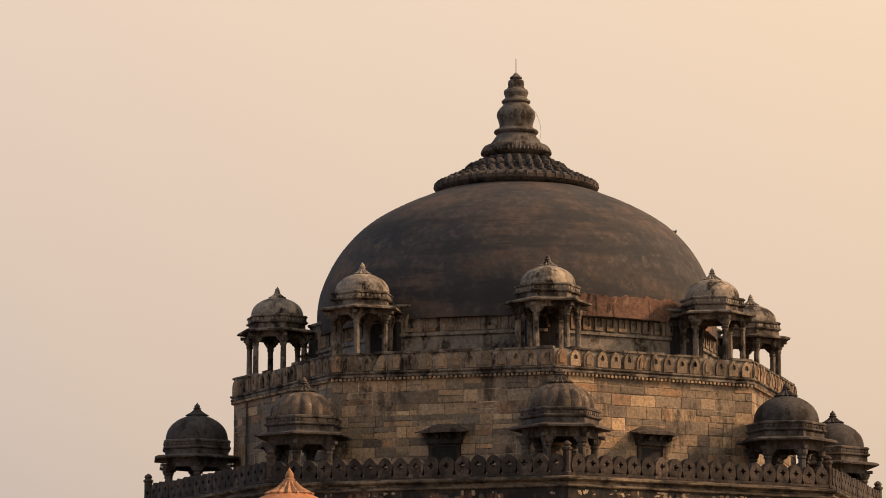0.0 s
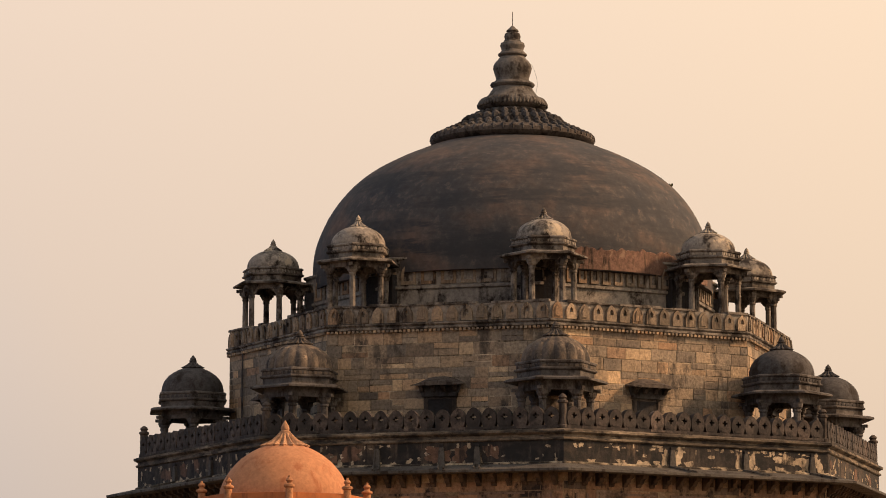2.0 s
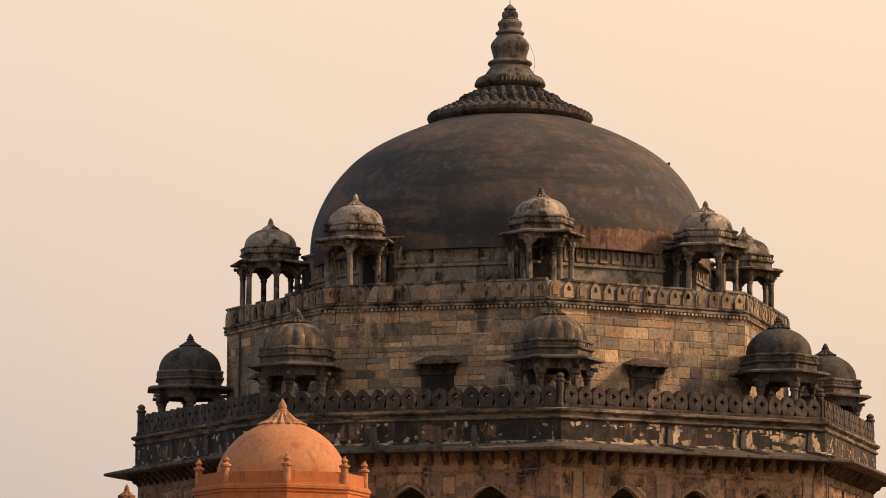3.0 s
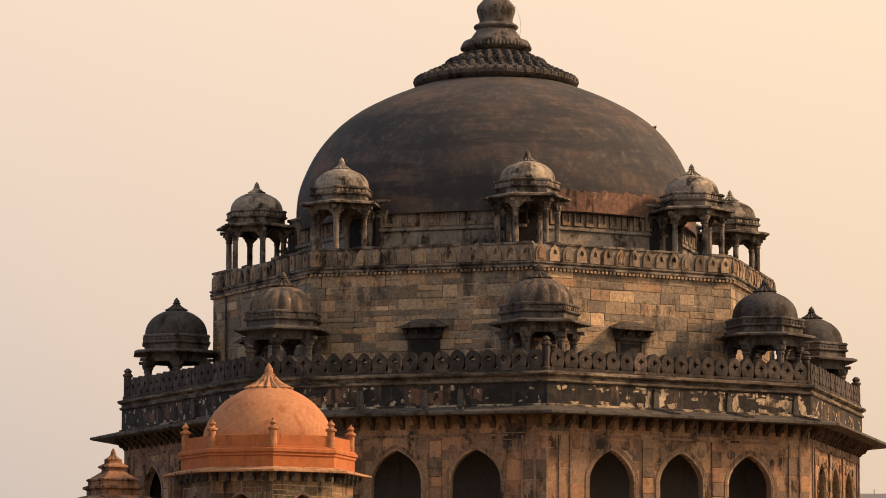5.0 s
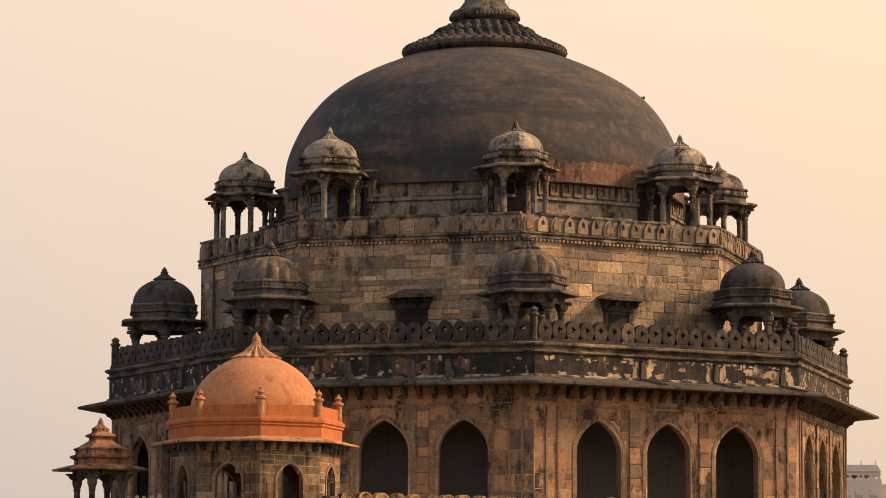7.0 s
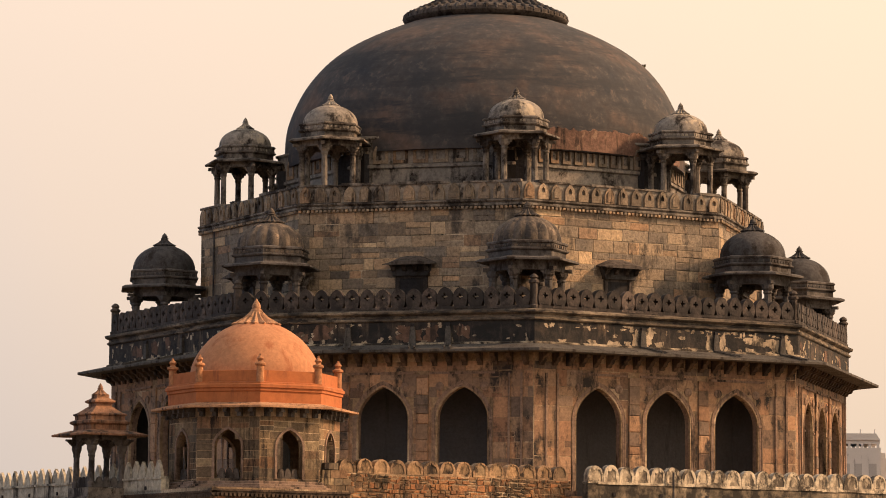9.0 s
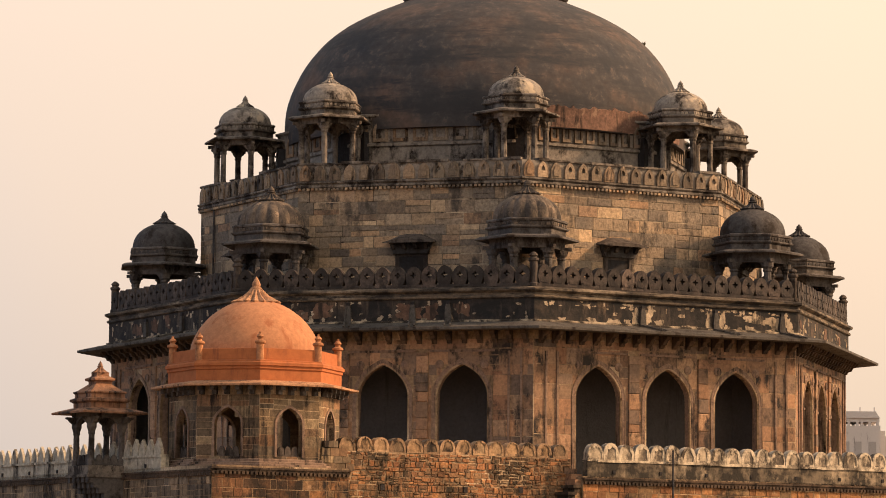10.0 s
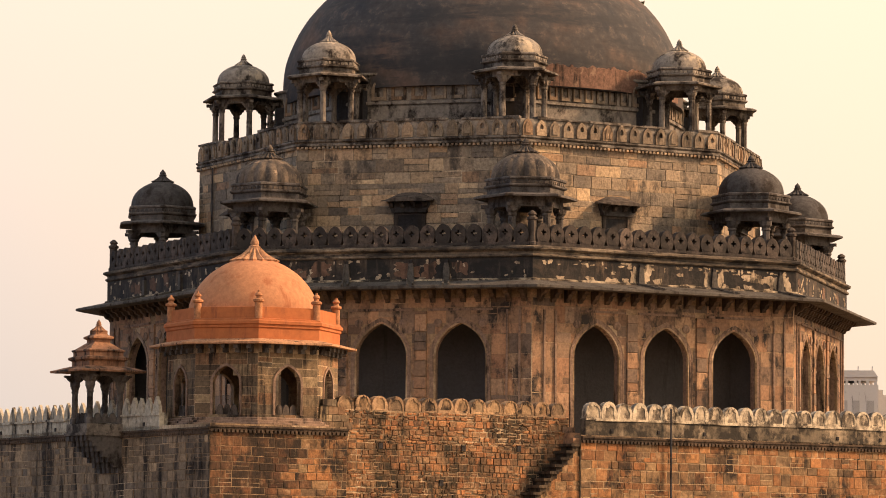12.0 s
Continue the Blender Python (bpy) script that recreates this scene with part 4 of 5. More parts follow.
def roof_kiosk(name, label, group, d, dome_mat, body_mat):
    """A six-sided pillared kiosk; all heights in d count from its floor."""
    t = thing(name, label, "kiosk", group)
    tr = math.pi / 6
    bm = bmesh.new()
    lathe(bm, [(d["col"] + 0.4, -0.12), (d["col"] + 0.4, 0.12)], 6, tr)
    part("floor_slab", bm, body_mat, t)
    for i in range(6):
        a = tr + i * math.pi / 3
        m = Matrix.Translation(way(a) * d["col"]) @ Matrix.Rotation(a, 4, "Z")
        h = d["lintel"]
        bm = bmesh.new()
        s = d["thick"]
        lathe(bm, [(s * 1.5, 0.1), (s * 1.5, 0.4), (s, 0.48), (s * 0.92, h - 0.55), (s * 1.15, h - 0.5), (s * 1.15, h - 0.42), (s, h - 0.38), (s * 1.5, h - 0.25), (s * 1.5, h)], 8, math.pi / 8)
        bmesh.ops.transform(bm, matrix=m, verts=bm.verts[:])
        col = part("column", bm, body_mat, t)
        bm = bmesh.new()
        for sx in (-1, 1):                                  # bracket arms along the sides and one outwards
            slab(bm, [(0, h - 0.40), (0.16, h - 0.37), (0.2, h - 0.27), (0.30, h - 0.24), (0.34, h - 0.13), (0.43, h - 0.11), (0.45, h + 0.02), (0, h + 0.02)], -0.12, 0.12, m @ Matrix.Rotation(sx * math.pi / 3 + math.pi / 2, 4, "Z"))
        box(bm, -0.11, 0.11, -0.55, 0.0, h, h + 0.18, m)
        box(bm, -0.11, 0.11, -0.35, 0.0, h - 0.16, h, m)
        part("bracket", bm, body_mat, col)
    bm = bmesh.new()
    tube(bm, d["col"] - 0.2, d["col"] + 0.2, h, d["eave"] + 0.05, 6, tr)
    part("lintel", bm, body_mat, t)
    bm = bmesh.new()
    e, er, br = d["eave"], d["eave_r"], d["band_r"]
    lathe(bm, [(br - 0.3, e + 0.02), (er - 0.05, e - 0.07), (er, e - 0.05), (er, e + 0.04), (er - 0.25, e + 0.14), (br + 0.02, e + d["eave_h"]), (br - 0.3, e + d["eave_h"])], 6, tr)
    part("eave", bm, body_mat, t)
    bm = bmesh.new()
    z0, z1 = e + d["eave_h"] - 0.02, d["dome0"]
    hh = z1 - z0
    lathe(bm, [(br + 0.02, z0), (br - 0.03, z0 + hh * 0.08), (br - 0.03, z0 + hh * 0.36), (br + 0.10, z0 + hh * 0.42), (br + 0.14, z0 + hh * 0.46), (br + 0.14, z0 + hh * 0.53), (br + 0.03, z0 + hh * 0.57),
               (br + 0.03, z0 + hh * 0.80), (br + 0.10, z0 + hh * 0.84), (br + 0.10, z0 + hh * 0.93), (br, z1), (br - 0.35, z1 + 0.03)], 6, tr)
    band = part("parapet_band", bm, body_mat, t)
    bm = bmesh.new()                                        # a frieze of small leaves round the band
    wide = (br - 0.1) / 7
    for i in range(6):
        a = tr + (i + 0.5) * math.pi / 3
        m = Matrix.Translation(way(a) * (br + 0.03) * math.cos(math.pi / 6)) @ Matrix.Rotation(a, 4, "Z")
        for j in range(7):
            slab(bm, [((j - 3) * wide + p, z0 + hh * 0.585 + q) for p, q in merlon_outline(wide * 0.7, hh * 0.2, 0.45, 0.3)], -0.035, 0.02, m)
    part("frieze", bm, dome_mat, band, "", "stuff")
    kiosk_dome(d["dome_r"], d["dome0"] - 0.02, d["cap0"] + 0.04, dome_mat, t, d["ribs"])
    lotus_cap(d["cap_r"], d["cap0"], d["tip"], dome_mat, t)
    return t


UP = dict(ribs=0, col=1.70, thick=0.18, lintel=2.88, eave=3.22, eave_r=2.5, eave_h=0.17, band_r=1.80, dome_r=1.56, dome0=4.24, cap_r=0.47, cap0=5.34, tip=6.06)
LOW_WORN = dict(ribs=16, col=1.88, thick=0.22, lintel=2.34, eave=2.88, eave_r=2.86, eave_h=0.17, band_r=2.16, dome_r=1.85, dome0=3.96, cap_r=0.66, cap0=5.40, tip=6.27)
LOW = dict(ribs=0, col=1.88, thick=0.22, lintel=2.34, eave=2.88, eave_r=2.86, eave_h=0.17, band_r=2.16, dome_r=1.85, dome0=3.96, cap_r=0.60, cap0=5.48, tip=6.27)
up_first = roof_kiosk("roof_kiosk", "grey weathered stone kiosk on six pillars, on the upper roof", "kiosks on the upper roof", UP, M_PALE, M_CHH)
low_first = roof_kiosk("roof_kiosk", "brown ribbed stone kiosk with worn pale edges, behind the battlement", "kiosks on the lower roof", LOW_WORN, M_WORN, M_SOOT)
low_black = roof_kiosk("roof_kiosk", "blackened domed stone kiosk on six pillars, behind the battlement", "kiosks on the lower roof", LOW, M_BLACK, M_SOOT)
for k in range(8):
    a = TH + k * math.pi / 4
    ru, rl = (14.42, 19.12) if k == 6 else (14.3, 19.25)
    mu = Matrix.Translation(way(a) * ru + Vector((0, 0, 26.0))) @ Matrix.Rotation(a + (radians(10) if k == 6 else 0), 4, "Z")
    ml = Matrix.Translation(way(a) * rl + Vector((0, 0, 18.75))) @ Matrix.Rotation(a, 4, "Z")
    if k == 0:
        up_first.matrix_basis, low_first.matrix_basis = mu, ml
    elif k == 1:
        copy_thing(up_first, mu)
        low_black.matrix_basis = ml
    else:
        copy_thing(up_first, mu), copy_thing(low_first if k == 7 else low_black, ml)

# ---------------------------------------------------------------- corner pavilion with the orange dome
pav = thing("corner_pavilion", "octagonal stone pavilion with an orange limewashed dome, on the terrace", "pavilion")
PAV = Vector((-9.97, -55.0, 0))
R_PAV = 3.72
HP = R_PAV * math.sin(math.pi / 8)


def pav_face(k, r):
    a = TH + (k + 0.5) * math.pi / 4
    return Matrix.Translation(PAV + way(a) * r * math.cos(math.pi / 8)) @ Matrix.Rotation(a, 4, "Z")


def pav_spans(lo, hi):
    if lo < 8.1:
        yield -HP, HP
    elif lo < 9.6:
        yield -HP, -0.66
        yield 0.66, HP
    elif lo < 10.3:
        w = 0.64 * max(0.0, 1 - ((lo + hi) / 2 - 9.5) / 0.95)
        yield -HP, -w - 0.02
        yield w + 0.02, HP
    else:
        yield -HP, HP


def shift(v):
    return Matrix.Translation(v)


pav_walls = []
for k in range(8):
    m = pav_face(k, R_PAV)
    bm = bmesh.new()
    arched_wall(bm, -HP, HP, TERRACE - 0.02, 11.2, [(0.0, 0.60, 8.14, 9.55, 0.70)], 0.0, 0.3, m)
    w = part("wall", bm, M_MORTAR, pav, "buff stone wall with a pointed arch")
    pav_walls.append(w)
    bm = bmesh.new()
    archivolt(bm, 0, 0.60, 8.14, 9.55, 0.70, 0.11, -0.06, 0.2, m)
    part("arch_moulding", bm, M_RED_N, w)
    bm = bmesh.new()
    box(bm, -0.5, 0.5, 0.12, 0.22, 8.13, 8.25, m)
    for x in (-0.32, 0.0, 0.32):
        slab(bm, [(x + p * 0.9, 8.25 + q) for p, q in merlon_outline(0.32, 0.36, 0.4, 0.15)], 0.12, 0.22, m)
    part("balustrade", bm, M_DARK, w)
    for i in range(5):
        x = -HP + (i + 0.5) * 2 * HP / 5
        bm = bmesh.new()
        box(bm, x - 0.09, x + 0.09, -0.5, 0, 10.98, 11.17, m)
        box(bm, x - 0.09, x + 0.09, -0.28, 0, 10.8, 10.98, m)
        part("eave_bracket", bm, M_SOOT, w)
bm = bmesh.new()
lathe(bm, [(3.3, 11.22), (4.50, 11.14), (4.55, 11.16), (4.55, 11.24), (4.2, 11.31), (3.75, 11.42), (3.3, 11.42)], 8, TH)
bmesh.ops.transform(bm, matrix=shift(PAV), verts=bm.verts[:])
part("eave", bm, M_EAVE_O, pav, "pale orange-washed eave slabs")
bm = bmesh.new()
lathe(bm, [(3.80, 11.36), (3.80, 11.86), (3.86, 11.90), (3.86, 12.0), (3.93, 12.04), (3.93, 12.16), (3.84, 12.22), (3.84, 12.26), (3.66, 12.30), (3.66, 12.78), (3.50, 12.80), (3.4, 12.6)], 8, TH)
bmesh.ops.transform(bm, matrix=shift(PAV), verts=bm.verts[:])
part("drum", bm, M_ORANGE, pav, "orange limewashed drum with moulded bands")
bm = bmesh.new()
lathe(bm, smooth_profile([(2.88, 12.5), (2.86, 12.85), (2.80, 13.15), (2.66, 13.5), (2.42, 13.9), (2.05, 14.33), (1.6, 14.68), (1.1, 14.95), (0.6, 15.1), (0.3, 15.14)]), 64)
bmesh.ops.transform(bm, matrix=shift(PAV), verts=bm.verts[:])
part("dome", bm, M_ORANGE_D, pav, "orange limewashed dome, paler on top", smooth=True)
cap_holder = thing("lotus", "", "")
cap_holder.parent, cap_holder.matrix_basis = pav, shift(PAV)
lotus_cap(0.96, 14.98, 16.19, M_EAVE_O, cap_holder, 16, 0.66)
for k in range(8):
    a = TH + k * math.pi / 4
    bm = bmesh.new()
    lathe(bm, [(0.17, 12.2), (0.17, 12.95), (0.25, 13.0), (0.25, 13.08), (0.12, 13.14), (0.11, 13.2), (0.17, 13.27), (0.13, 13.35), (0.06, 13.4), (0.05, 13.48)], 10)
    bmesh.ops.transform(bm, matrix=shift(PAV + way(a) * 3.62), verts=bm.verts[:])
    part("turret", bm, M_TURRET, pav, smooth=True)
bm = bmesh.new()
lathe(bm, [(3.66, 10.9), (3.66, 11.2)], 8, TH)
bmesh.ops.transform(bm, matrix=shift(PAV), verts=bm.verts[:])
part("ceiling_slab", bm, M_INNER, pav)
bm = bmesh.new()
lathe(bm, [(4.16, TERRACE - 0.05), (4.16, 7.80), (4.02, 7.82), (4.02, 7.90), (3.90, 7.93), (3.90, 8.02), (3.84, 8.05), (3.5, 8.06)], 8, TH)
bmesh.ops.transform(bm, matrix=shift(PAV), verts=bm.verts[:])
part("plinth", bm, M_RED_N, pav)

# ---------------------------------------------------------------- balcony kiosk on the left wall
bal = thing("balcony_kiosk", "small pillared stone balcony with a tiered red roof, on corbels", "balcony")
BAL = LEFT @ Vector((9.05, -0.75, 0))
BM = Matrix.Translation(BAL) @ Matrix.Rotation(BETA, 4, "Z")


def square(bm, profile, m=BM):
    """Stacks square rings; profile is (half side, z)."""
    lathe(bm, [(h * math.sqrt(2), z) for h, z in profile], 4, math.pi / 4)
    bmesh.ops.transform(bm, matrix=m, verts=bm.verts[-4 * len(profile):])


bm = bmesh.new()
square(bm, [(0.95, 10.2), (1.56, 10.12), (1.58, 10.14), (1.58, 10.21), (1.2, 10.33), (0.95, 10.40)])
part("eave", bm, M_ROOF, bal)
bm = bmesh.new()
square(bm, [(0.86, 10.36), (0.86, 10.62), (0.99, 10.70), (0.99, 10.79), (0.82, 10.86), (0.82, 11.02), (0.88, 11.06), (0.88, 11.12), (0.74, 11.18), (0.44, 11.42), (0.38, 11.46), (0.38, 11.58), (0.50, 11.64), (0.50, 11.71), (0.34, 11.80), (0.29, 11.84), (0.29, 12.0)])
part("tiered_roof", bm, M_ROOF, bal, "weathered red sandstone tiers")
ch = thing("cap", "", "")
ch.parent, ch.matrix_basis = bal, Matrix.Translation(BAL)
lotus_cap(0.34, 11.96, 12.5, M_ROOF, ch, 10)
for sx in (-1, 1):
    for sy in (-1, 1):
        m = BM @ Matrix.Translation((sx * 0.74, sy * 0.74, 0))
        bm = bmesh.new()
        lathe(bm, [(0.19, 7.85), (0.19, 8.1), (0.14, 8.16), (0.13, 9.2), (0.16, 9.25), (0.15, 9.35), (0.22, 9.55), (0.22, 9.7)], 8, math.pi / 8)
        bmesh.ops.transform(bm, matrix=m, verts=bm.verts[:])
        col = part("column", bm, M_SOOT, bal)
        for q in range(4):
            mm = m @ Matrix.Rotation(q * math.pi / 2, 4, "Z")
            bm = bmesh.new()
            slab(bm, [(0.0, 9.6), (0.2, 9.7), (0.34, 9.8), (0.42, 9.9), (0.52, 9.92), (0.52, 10.0), (0.0, 10.0)], -0.09, 0.09, mm)
            part("bracket", bm, M_SOOT, col)
bm = bmesh.new()
for a, b, c, d in ((-0.9, 0.9, -0.9, -0.6), (-0.9, 0.9, 0.6, 0.9), (-0.9, -0.6, -0.6, 0.6), (0.6, 0.9, -0.6, 0.6)):
    box(bm, a, b, c, d, 9.98, 10.2, BM)
part("lintel", bm, M_SOOT, bal)
bm = bmesh.new()
box(bm, -1.0, 1.0, -1.0, 1.0, 7.45, 7.86, BM)
box(bm, -1.08, 1.08, -1.08, 1.08, 7.34, 7.46, BM)
part("floor_slab", bm, M_CHH, bal)
for q in range(3):
    mm = BM @ Matrix.Rotation(q * math.pi / 2 + math.pi, 4, "Z")
    bm = bmesh.new()
    box(bm, -0.6, 0.6, -0.78, -0.70, 7.9, 8.05, mm)
    for x in (-0.36, 0, 0.36):
        slab(bm, [(x + p, 8.05 + z) for p, z in merlon_outline(0.32, 0.3, 0.4, 0.1)], -0.78, -0.70, mm)
    part("balustrade", bm, M_SOOT, bal)
# corbels that step back to the wall
for i in range(5):
    x = -0.88 + i * 0.44
    bm = bmesh.new()
    for j in range(7):
        out = 1.75 - j * 0.26
        # x runs along the wall, y outwards is minus
        box(bm, 9.05 + x - 0.13, 9.05 + x + 0.13, -out, 0.0, 7.34 - (j + 1) * 0.23, 7.34 - j * 0.23, LEFT)
    bmesh.ops.recalc_face_normals(bm, faces=bm.faces[:])
    part("corbel", bm, M_SOOT, bal)

# ---------------------------------------------------------------- terrace walls: cornice, battlements, stair
def wall_cornice(m, x0, x1, z, name="cornice"):
    bm = bmesh.new()
    box(bm, x0, x1, -0.10, 0.2, z + 0.06, z + 0.16, m)
    box(bm, x0, x1, -0.16, 0.2, z + 0.16, z + 0.24, m)
    n = int((x1 - x0) / 0.20)
    for i in range(n):
        x = x0 + (i + 0.5) * (x1 - x0) / n
        box(bm, x - 0.06, x + 0.06, -0.14, 0.05, z - 0.05, z + 0.07, m)
    bmesh.ops.recalc_face_normals(bm, faces=bm.faces[:])
    part(name, bm, M_DARK_R, terrace)


wall_cornice(RIGHT, -0.1, U_REC0, 7.38)
wall_cornice(RIGHT, U_REC1, SIDE, 7.40)
wall_cornice(LEFT, -0.1, SIDE, 7.30)


def battlement(label, m, x0, x1, z0, z1, top, step, thick, wall_mat, outline, mer_mat, y=0.0, holes=(), depth=0.8, rim=None, ledge=M_LIME):
    bm = bmesh.new()
    box(bm, x0, x1, y, y + thick, z0, z1, m)
    bmesh.ops.recalc_face_normals(bm, faces=bm.faces[:])
    b = part("battlement", bm, wall_mat, terrace, label)
    if ledge:                                               # a worn string course under the merlons, in uneven lengths
        x = x0
        while x < x1:
            l = min(random.uniform(0.5, 1.6), x1 - x)
            bm = bmesh.new()
            box(bm, x, x + l, y - random.uniform(0.03, 0.09), y + thick, z1 - random.uniform(0.06, 0.11), z1 + 0.02, m)
            bmesh.ops.recalc_face_normals(bm, faces=bm.faces[:])
            part("ledge_stone", bm, ledge, b)
            x += l
    kinds = []
    for v in range(5 if rim else 1):
        bm = bmesh.new()
        slab(bm, outline, 0, thick * depth)
        plain = len(bm.faces)
        if rim:                                             # a worn raised edge round a weathered face, each broken in its own way
            cx, low = random.uniform(-0.05, 0.08), random.uniform(-0.02, 0.1)
            wear = [(cx + px * random.uniform(0.45, 0.8), 0.04 + low + pz * random.uniform(0.62, 0.84)) for px, pz in outline]
            slab(bm, outline, -0.03, 0.0, hole=wear)
            bm.faces.ensure_lookup_table()
            for f in bm.faces[plain:]:
                f.material_index = 1
        me = mesh_of("merlon", bm, mer_mat)
        if rim:
            me.materials.append(rim)
        kinds.append(me)
    n = round((x1 - x0) / step)
    for i in range(n):
        x = x0 + (i + 0.5) * (x1 - x0) / n
        s = (x1 - x0) / n / step
        piece("merlon", random.choice(kinds), b, m @ Matrix.Translation((x, y + 0.02 + random.uniform(-0.02, 0.02), z1)) @ Matrix.Rotation(radians(random.uniform(-1.5, 1.5)), 4, "Y") @ Matrix.Diagonal((s, 1, (top - z1) / 0.7 * random.uniform(0.95, 1.05), 1)))
    # drain holes are solid near-black boxes, dark inside painted rather than cut
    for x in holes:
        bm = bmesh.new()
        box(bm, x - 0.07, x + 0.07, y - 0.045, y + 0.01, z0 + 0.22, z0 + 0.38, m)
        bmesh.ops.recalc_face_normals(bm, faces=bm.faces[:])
        part("drain_hole", bm, M_UNLIT, b)
    return b


ROUND = merlon_outline(0.84, 0.7, 0.42, 0.06)
LEAF = merlon_outline(0.64, 0.7, 0.25, 0.7)
battlement("pale lime-washed battlement streaked black", RIGHT, U_REC1 + 0.25, SIDE, 7.62, 8.45, 9.22, 0.86, 0.4, M_BAND_P, ROUND, M_LIME_D, rim=M_LIME, holes=[20.6 + 2.6 * i for i in range(20)])
battlement("rubble parapet with rounded stone merlons", RIGHT, U_REC0 + 0.1, U_REC1 - 0.12, 7.62, 8.52, 9.16, 0.88, 0.5, M_MORTAR, ROUND, M_MER_R, y=REC, rim=M_MER_RIM, ledge=None)
battlement("grey lime-washed battlement with leaf-shaped merlons", LEFT, 4.6, SIDE, 7.5, 8.25, 8.97, 0.72, 0.4, M_LIME_G, LEAF, M_LIME_G, depth=0.35, ledge=M_LIME_G, holes=[6.0 + 2.9 * i for i in range(20)])

# a broken end of wall beside the pavilion, and putlog holes in the rubble
stub = thing("wall_stub", "", "")
stub.parent, stub.matrix_basis = terrace, RIGHT
rng = random.Random(77)
for z, h, x0, x1 in ((7.62, 0.34, 5.75, 7.5), (7.96, 0.3, 5.75, 7.25), (8.26, 0.36, 5.8, 7.05), (8.62, 0.3, 5.9, 6.6)):
    x = x0
    while x < x1 - 0.15:
        l = min(rng.uniform(0.4, 0.8), x1 - x)
        bm = bmesh.new()
        box(bm, x + 0.01, x + l - 0.01, 0.72 + rng.uniform(0, 0.06), 1.2, z + 0.01, z + h - 0.01)
        part("stone_block", bm, M_PAV_P, stub)
        x += l
# the hollows' darkness is only the colour of these boxes
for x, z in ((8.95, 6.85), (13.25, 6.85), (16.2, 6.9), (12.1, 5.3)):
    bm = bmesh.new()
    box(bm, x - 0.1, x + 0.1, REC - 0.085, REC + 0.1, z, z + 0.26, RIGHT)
    part("putlog_hole", bm, M_UNLIT, terrace)

# stair down the set-back stretch
stair = thing("stone_stair", "worn stone stair along the terrace wall, dark treads and risers", "stair")
RISE, RUN = 0.315, 0.29
rng = random.Random(12)
for i in range(22):
    x1 = U_REC1 - 0.1 - i * RUN
    z = 7.30 - i * RISE
    if z < 0.35:
        break
    bm = bmesh.new()
    lip = rng.uniform(-0.03, 0.05)
    box(bm, x1 - RUN - 0.16, x1 + 0.02, -0.05 + lip, REC + 0.02, z - 0.13, z, RIGHT)
    part("tread", bm, M_STEP, stair)
    bm = bmesh.new()
    box(bm, x1 - RUN - 0.04 + rng.uniform(-0.03, 0.03), x1, 0.02 + rng.uniform(0, 0.05), REC + 0.02, z - RISE - 0.01, z - 0.13, RIGHT)
    part("riser", bm, M_STEP, stair)
    bm = bmesh.new()
    box(bm, x1 - RUN, x1, 0.10, REC + 0.02, 0.0, z - RISE, RIGHT)
    part("step_base", bm, M_BASE_P, stair)
for y0, z0, z1 in ((0.12, 7.30, 7.56), (0.5, 7.56, 7.82), (0.9, 7.82, 8.08)):
    bm = bmesh.new()
    box(bm, U_REC1 - 0.32 + rng.uniform(-0.08, 0.08), U_REC1 + 0.3, y0, 2.2, z0, z1 - 0.01, RIGHT)
    part("landing_step", bm, M_RED_P, stair)
bm = bmesh.new()
lathe(bm, [(0.05, 0.0), (0.05, 9.0)], 8)
bmesh.ops.transform(bm, matrix=RIGHT @ Matrix.Translation((23.75, -0.22, 0)), verts=bm.verts[:])
tagged(part("drain_pipe", bm, M_BLACK, None), "thin black iron pipe fixed to the terrace wall", "pipe")

# ---------------------------------------------------------------- far building across the water
far = thing("far_building", "unfinished concrete building on the far shore, paled for haze", "building")
FB = Matrix.Translation((42.9, 195.0, 0))


def far_box(name, x0, x1, y0, y1, z0, z1):
    bm = bmesh.new()
    box(bm, x0, x1, y0, y1, z0, z1, FB)
    part(name, bm, M_CONCRETE, far)


far_box("wall", -3.0, 3.3, 0, 8, 0, 22.85)
far_box("wing", 3.3, 3.9, 0.6, 8, 0, 22.3)
far_box("wing", 3.9, 14, 1, 9, 0, 21.7)
far_box("beam", -3.0, 3.2, 0, 6, 23.3, 23.72)
bm = bmesh.new()
slab(bm, [(-3.0, 23.72), (3.25, 23.72), (2.75, 24.5), (-3.0, 24.5)], -0.2, 6, FB)
part("roof", bm, M_CONCRETE, far)
for x in (-1.6, -0.5, 0.5, 1.0, 1.9, 2.85):
    far_box("pillar", x, x + 0.3, 0, 0.35, 22.85, 23.3)
    far_box("pillar", x + 0.1, x + 0.4, 5.5, 5.85, 22.85, 23.3)
for x in (1.0, 2.65):
    far_box("pole", x, x + 0.12, 1, 1.12, 24.5, 25.05)
for fl in range(6):
    far_box("balcony", 1.4, 3.4, -0.7, 0.0, 1.4 + fl * 3.4, 1.7 + fl * 3.4)
    for x in (-1.2, 0.2, 1.9):
        bm = bmesh.new()
        box(bm, x, x + 0.9, -0.03, 0.1, 2.4 + fl * 3.4, 4.0 + fl * 3.4, FB)
        part("window", bm, M_SHADE, far)


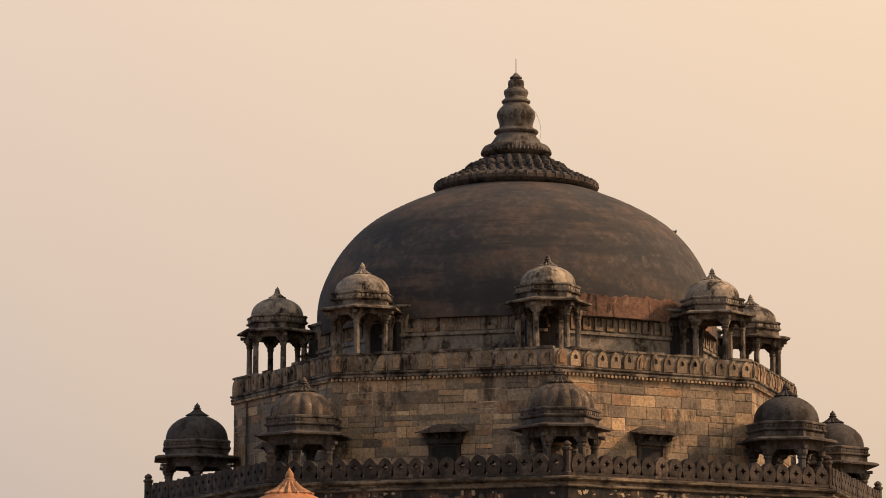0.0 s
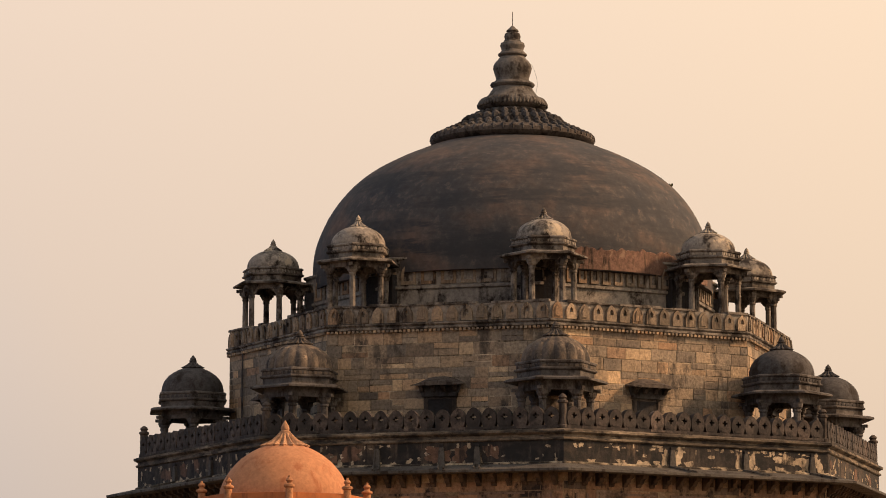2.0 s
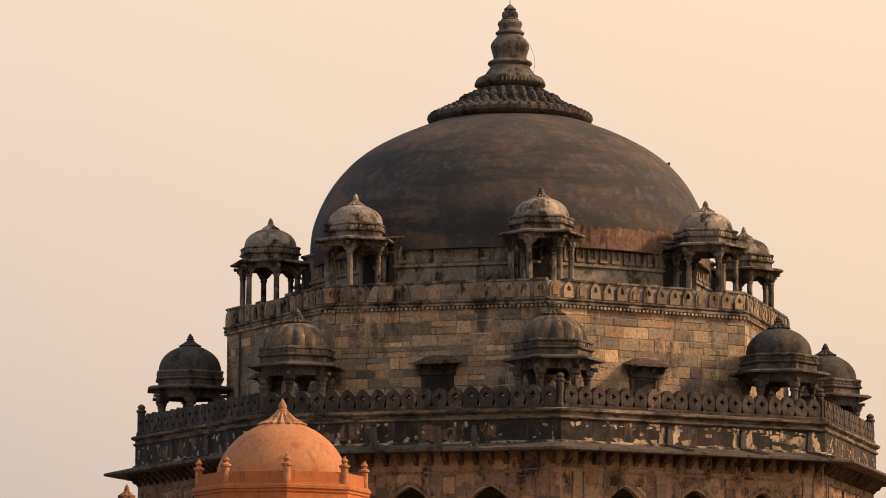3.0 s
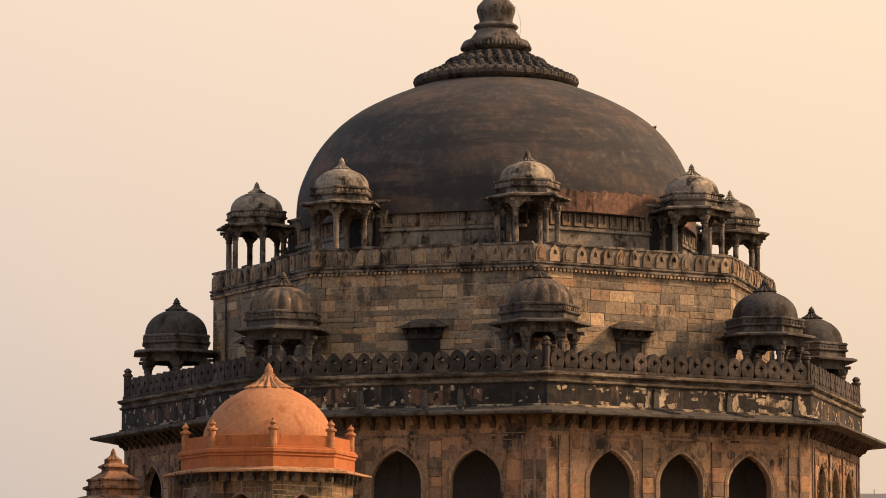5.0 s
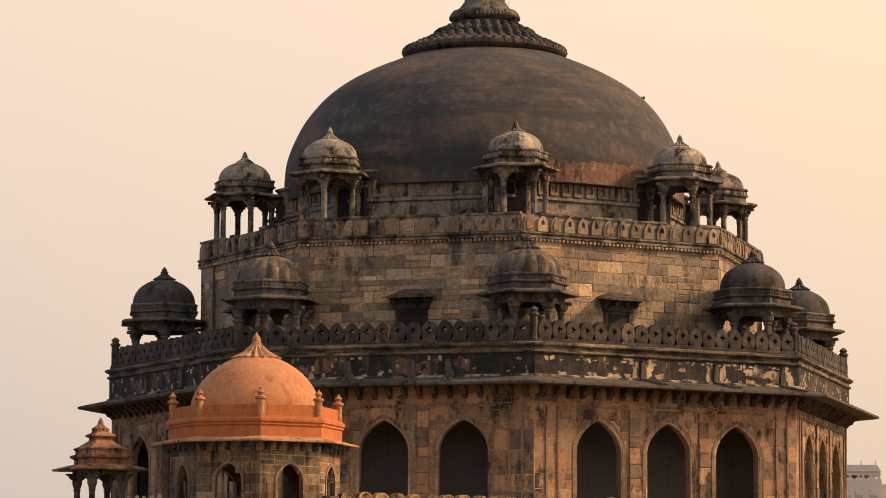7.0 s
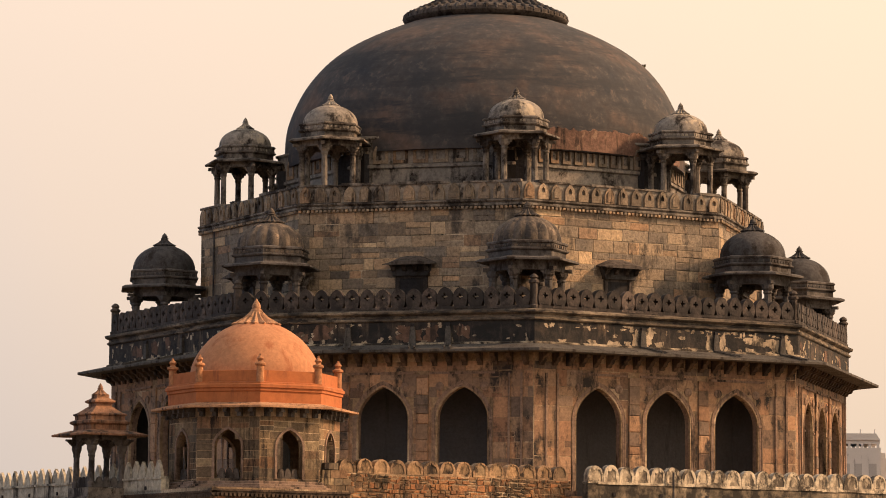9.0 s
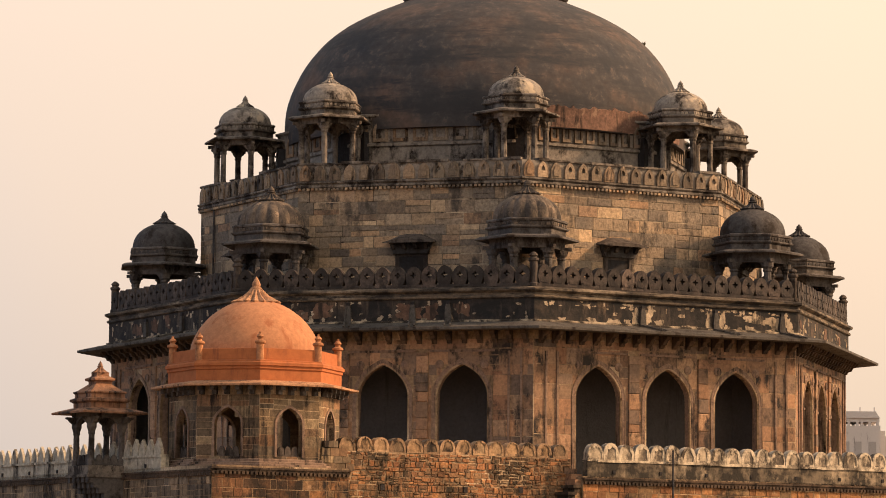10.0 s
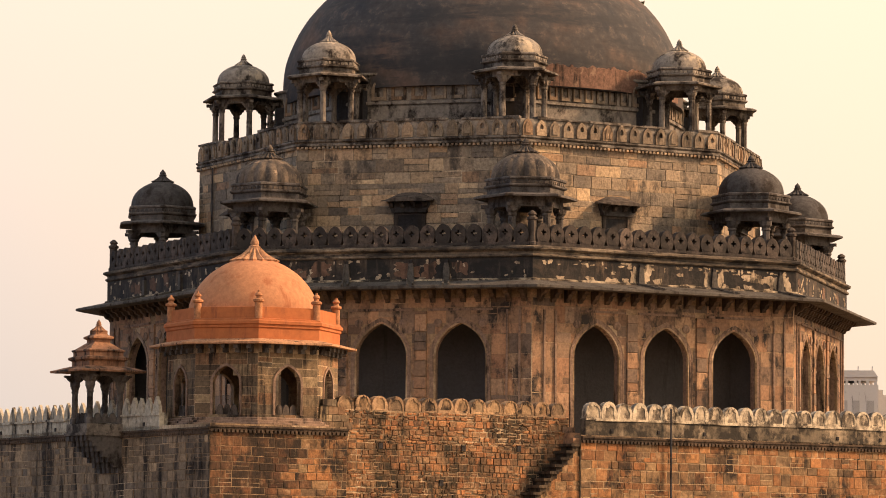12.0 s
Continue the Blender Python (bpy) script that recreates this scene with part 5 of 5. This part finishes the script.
# ---------------------------------------------------------------- dry weeds in the dome's cracks
def weed(a, r, z, size, seed):
    rng = random.Random(seed)
    bm = bmesh.new()
    for i in range(26):
        t = rng.uniform(0, 2 * math.pi)
        lean = Vector((math.cos(t), math.sin(t), 0)) * rng.uniform(0.2, 0.8) * size
        tip = lean + Vector((0, 0, size * rng.uniform(0.5, 1.0)))
        side = Vector((-math.sin(t), math.cos(t), 0)) * 0.035
        bm.faces.new([bm.verts.new(p) for p in (-side, side, tip * 0.6 + side * 0.9, tip, tip * 0.6 - side * 0.9)])
    ob = part("weed", bm, M_WEED, None)
    ob.matrix_basis = Matrix.Translation(way(a) * r + Vector((0, 0, z)))
    tagged(ob, "small dry weed rooted in the dome's plaster", "weed", "weeds on the dome")


for i, (deg, r, z, size) in enumerate(((84, 9.55, 35.3, 0.3), (48, 12.02, 30.1, 0.35), (56, 12.0, 30.5, 0.28), (60, 11.98, 30.2, 0.4), (66, 11.95, 30.8, 0.3), (-95, 9.75, 35.1, 0.22))):
    weed(radians(deg), r, z, size, 70 + i)

# ---------------------------------------------------------------- stones of the walls


def whole(a, b):
    return lambda lo, hi: [(a, b)]


def upper_spans(k):
    c = WINDOW_AT.get(k % 8, 0.05)
    return lambda lo, hi: [(-HALF_UP + 0.02, c - 0.93), (c + 0.93, HALF_UP - 0.02)] if lo < 21.5 else [(-HALF_UP + 0.02, HALF_UP - 0.02)]


for k in (0, -1, 1, -2, 2, 3, 4, 5):
    ashlar(upper_wall, face_frame(k, R_UP - 0.05), upper_spans(k), 18.9, 24.95, (0.42, 0.74), (0.5, 1.7), U_GREY, M_GREY, 100 + k, parts=300, joint=0.045, proud=(0.004, 0.038), rough=0.02)
for k in (0, -1, 1, -2, 2, 3, 4, 5):
    ashlar(arcade[k % 8], face_frame(k, R_WALL), arcade_spans, TERRACE, 16.1, (0.35, 1.1), (0.4, 1.6), U_RED, M_RED, 200 + k, parts=160 if k in (0, -1) else 0, joint=0.026, proud=(0.003, 0.02))
for k in range(8):
    ashlar(pav_walls[k], pav_face(k, R_PAV), pav_spans, TERRACE + 0.05, 10.8, (0.28, 0.52), (0.45, 1.0), U_GREYRED, M_PAV, 300 + k, parts=60 if k in (0, 7, 6, 1) else 0, joint=0.025, proud=(0.002, 0.015))


def wall_section(m, x0, x1, z0, z1, label, mortar):
    bm = bmesh.new()
    box(bm, x0, x1, -0.001, 0.3, z0, z1, m)
    bmesh.ops.recalc_face_normals(bm, faces=bm.faces[:])
    return part("wall_section", bm, mortar, terrace, label)


def seen(lo, x_end):
    return lambda x0, x1, a, b: b > lo and x1 < x_end


def flank_spans(lo, hi):
    a = U_REC1 - 0.1 - (7.30 - hi) / RISE * RUN + 0.32
    return [(a, U_REC1)] if a < U_REC1 - 0.2 else []


MIDDLE = RIGHT @ Matrix.Translation((0, REC, 0))
corner_wall = wall_section(RIGHT, 0.0, U_REC0, 2.5, 7.36, "orange-brown squared stone, darker and streaked towards the corner", M_MORTAR)
right_wall = wall_section(RIGHT, U_REC1, 40.0, 2.5, 7.36, "orange-brown squared stone with pale joints", M_MORTAR_T)
middle_wall = wall_section(MIDDLE, U_REC0, U_REC1, 2.5, 8.5, "rough orange-brown rubble", M_MORTAR)
left_wall = wall_section(LEFT, 0.0, 40.0, 2.5, 7.28, "grey-brown squared stone with dark stains, shade in its tones", M_MORTAR)
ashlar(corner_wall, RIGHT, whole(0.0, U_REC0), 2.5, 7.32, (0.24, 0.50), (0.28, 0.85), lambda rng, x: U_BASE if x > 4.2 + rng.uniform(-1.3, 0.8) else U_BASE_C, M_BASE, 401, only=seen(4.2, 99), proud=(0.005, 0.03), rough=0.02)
ashlar(right_wall, RIGHT, whole(U_REC1, 40.0), 2.5, 7.34, (0.30, 0.56), (0.32, 0.85), U_BASE, M_BASE, 402, only=seen(4.3, 37), joint=0.034, proud=(0.008, 0.04))
ashlar(middle_wall, MIDDLE, whole(U_REC0, U_REC1), 2.5, 8.5, (0.13, 0.36), (0.14, 0.48), U_RUBBLE, M_RUBBLE_I, 403, only=seen(5.6, 99), joint=0.04, proud=(0.005, 0.07), rough=0.035)
ashlar(right_wall, RIGHT @ Matrix.Translation((0, 0.10, 0)), flank_spans, 2.5, 7.2, (0.3, 0.42), (0.35, 0.9), U_BASE, M_BASE, 405, parts=0)
ashlar(left_wall, LEFT, whole(0.0, 40.0), 2.5, 7.25, (0.24, 0.48), (0.30, 0.95), U_BASE_L, M_BASE_L, 404, only=seen(4.6, 22), joint=0.034, proud=(0.008, 0.04))
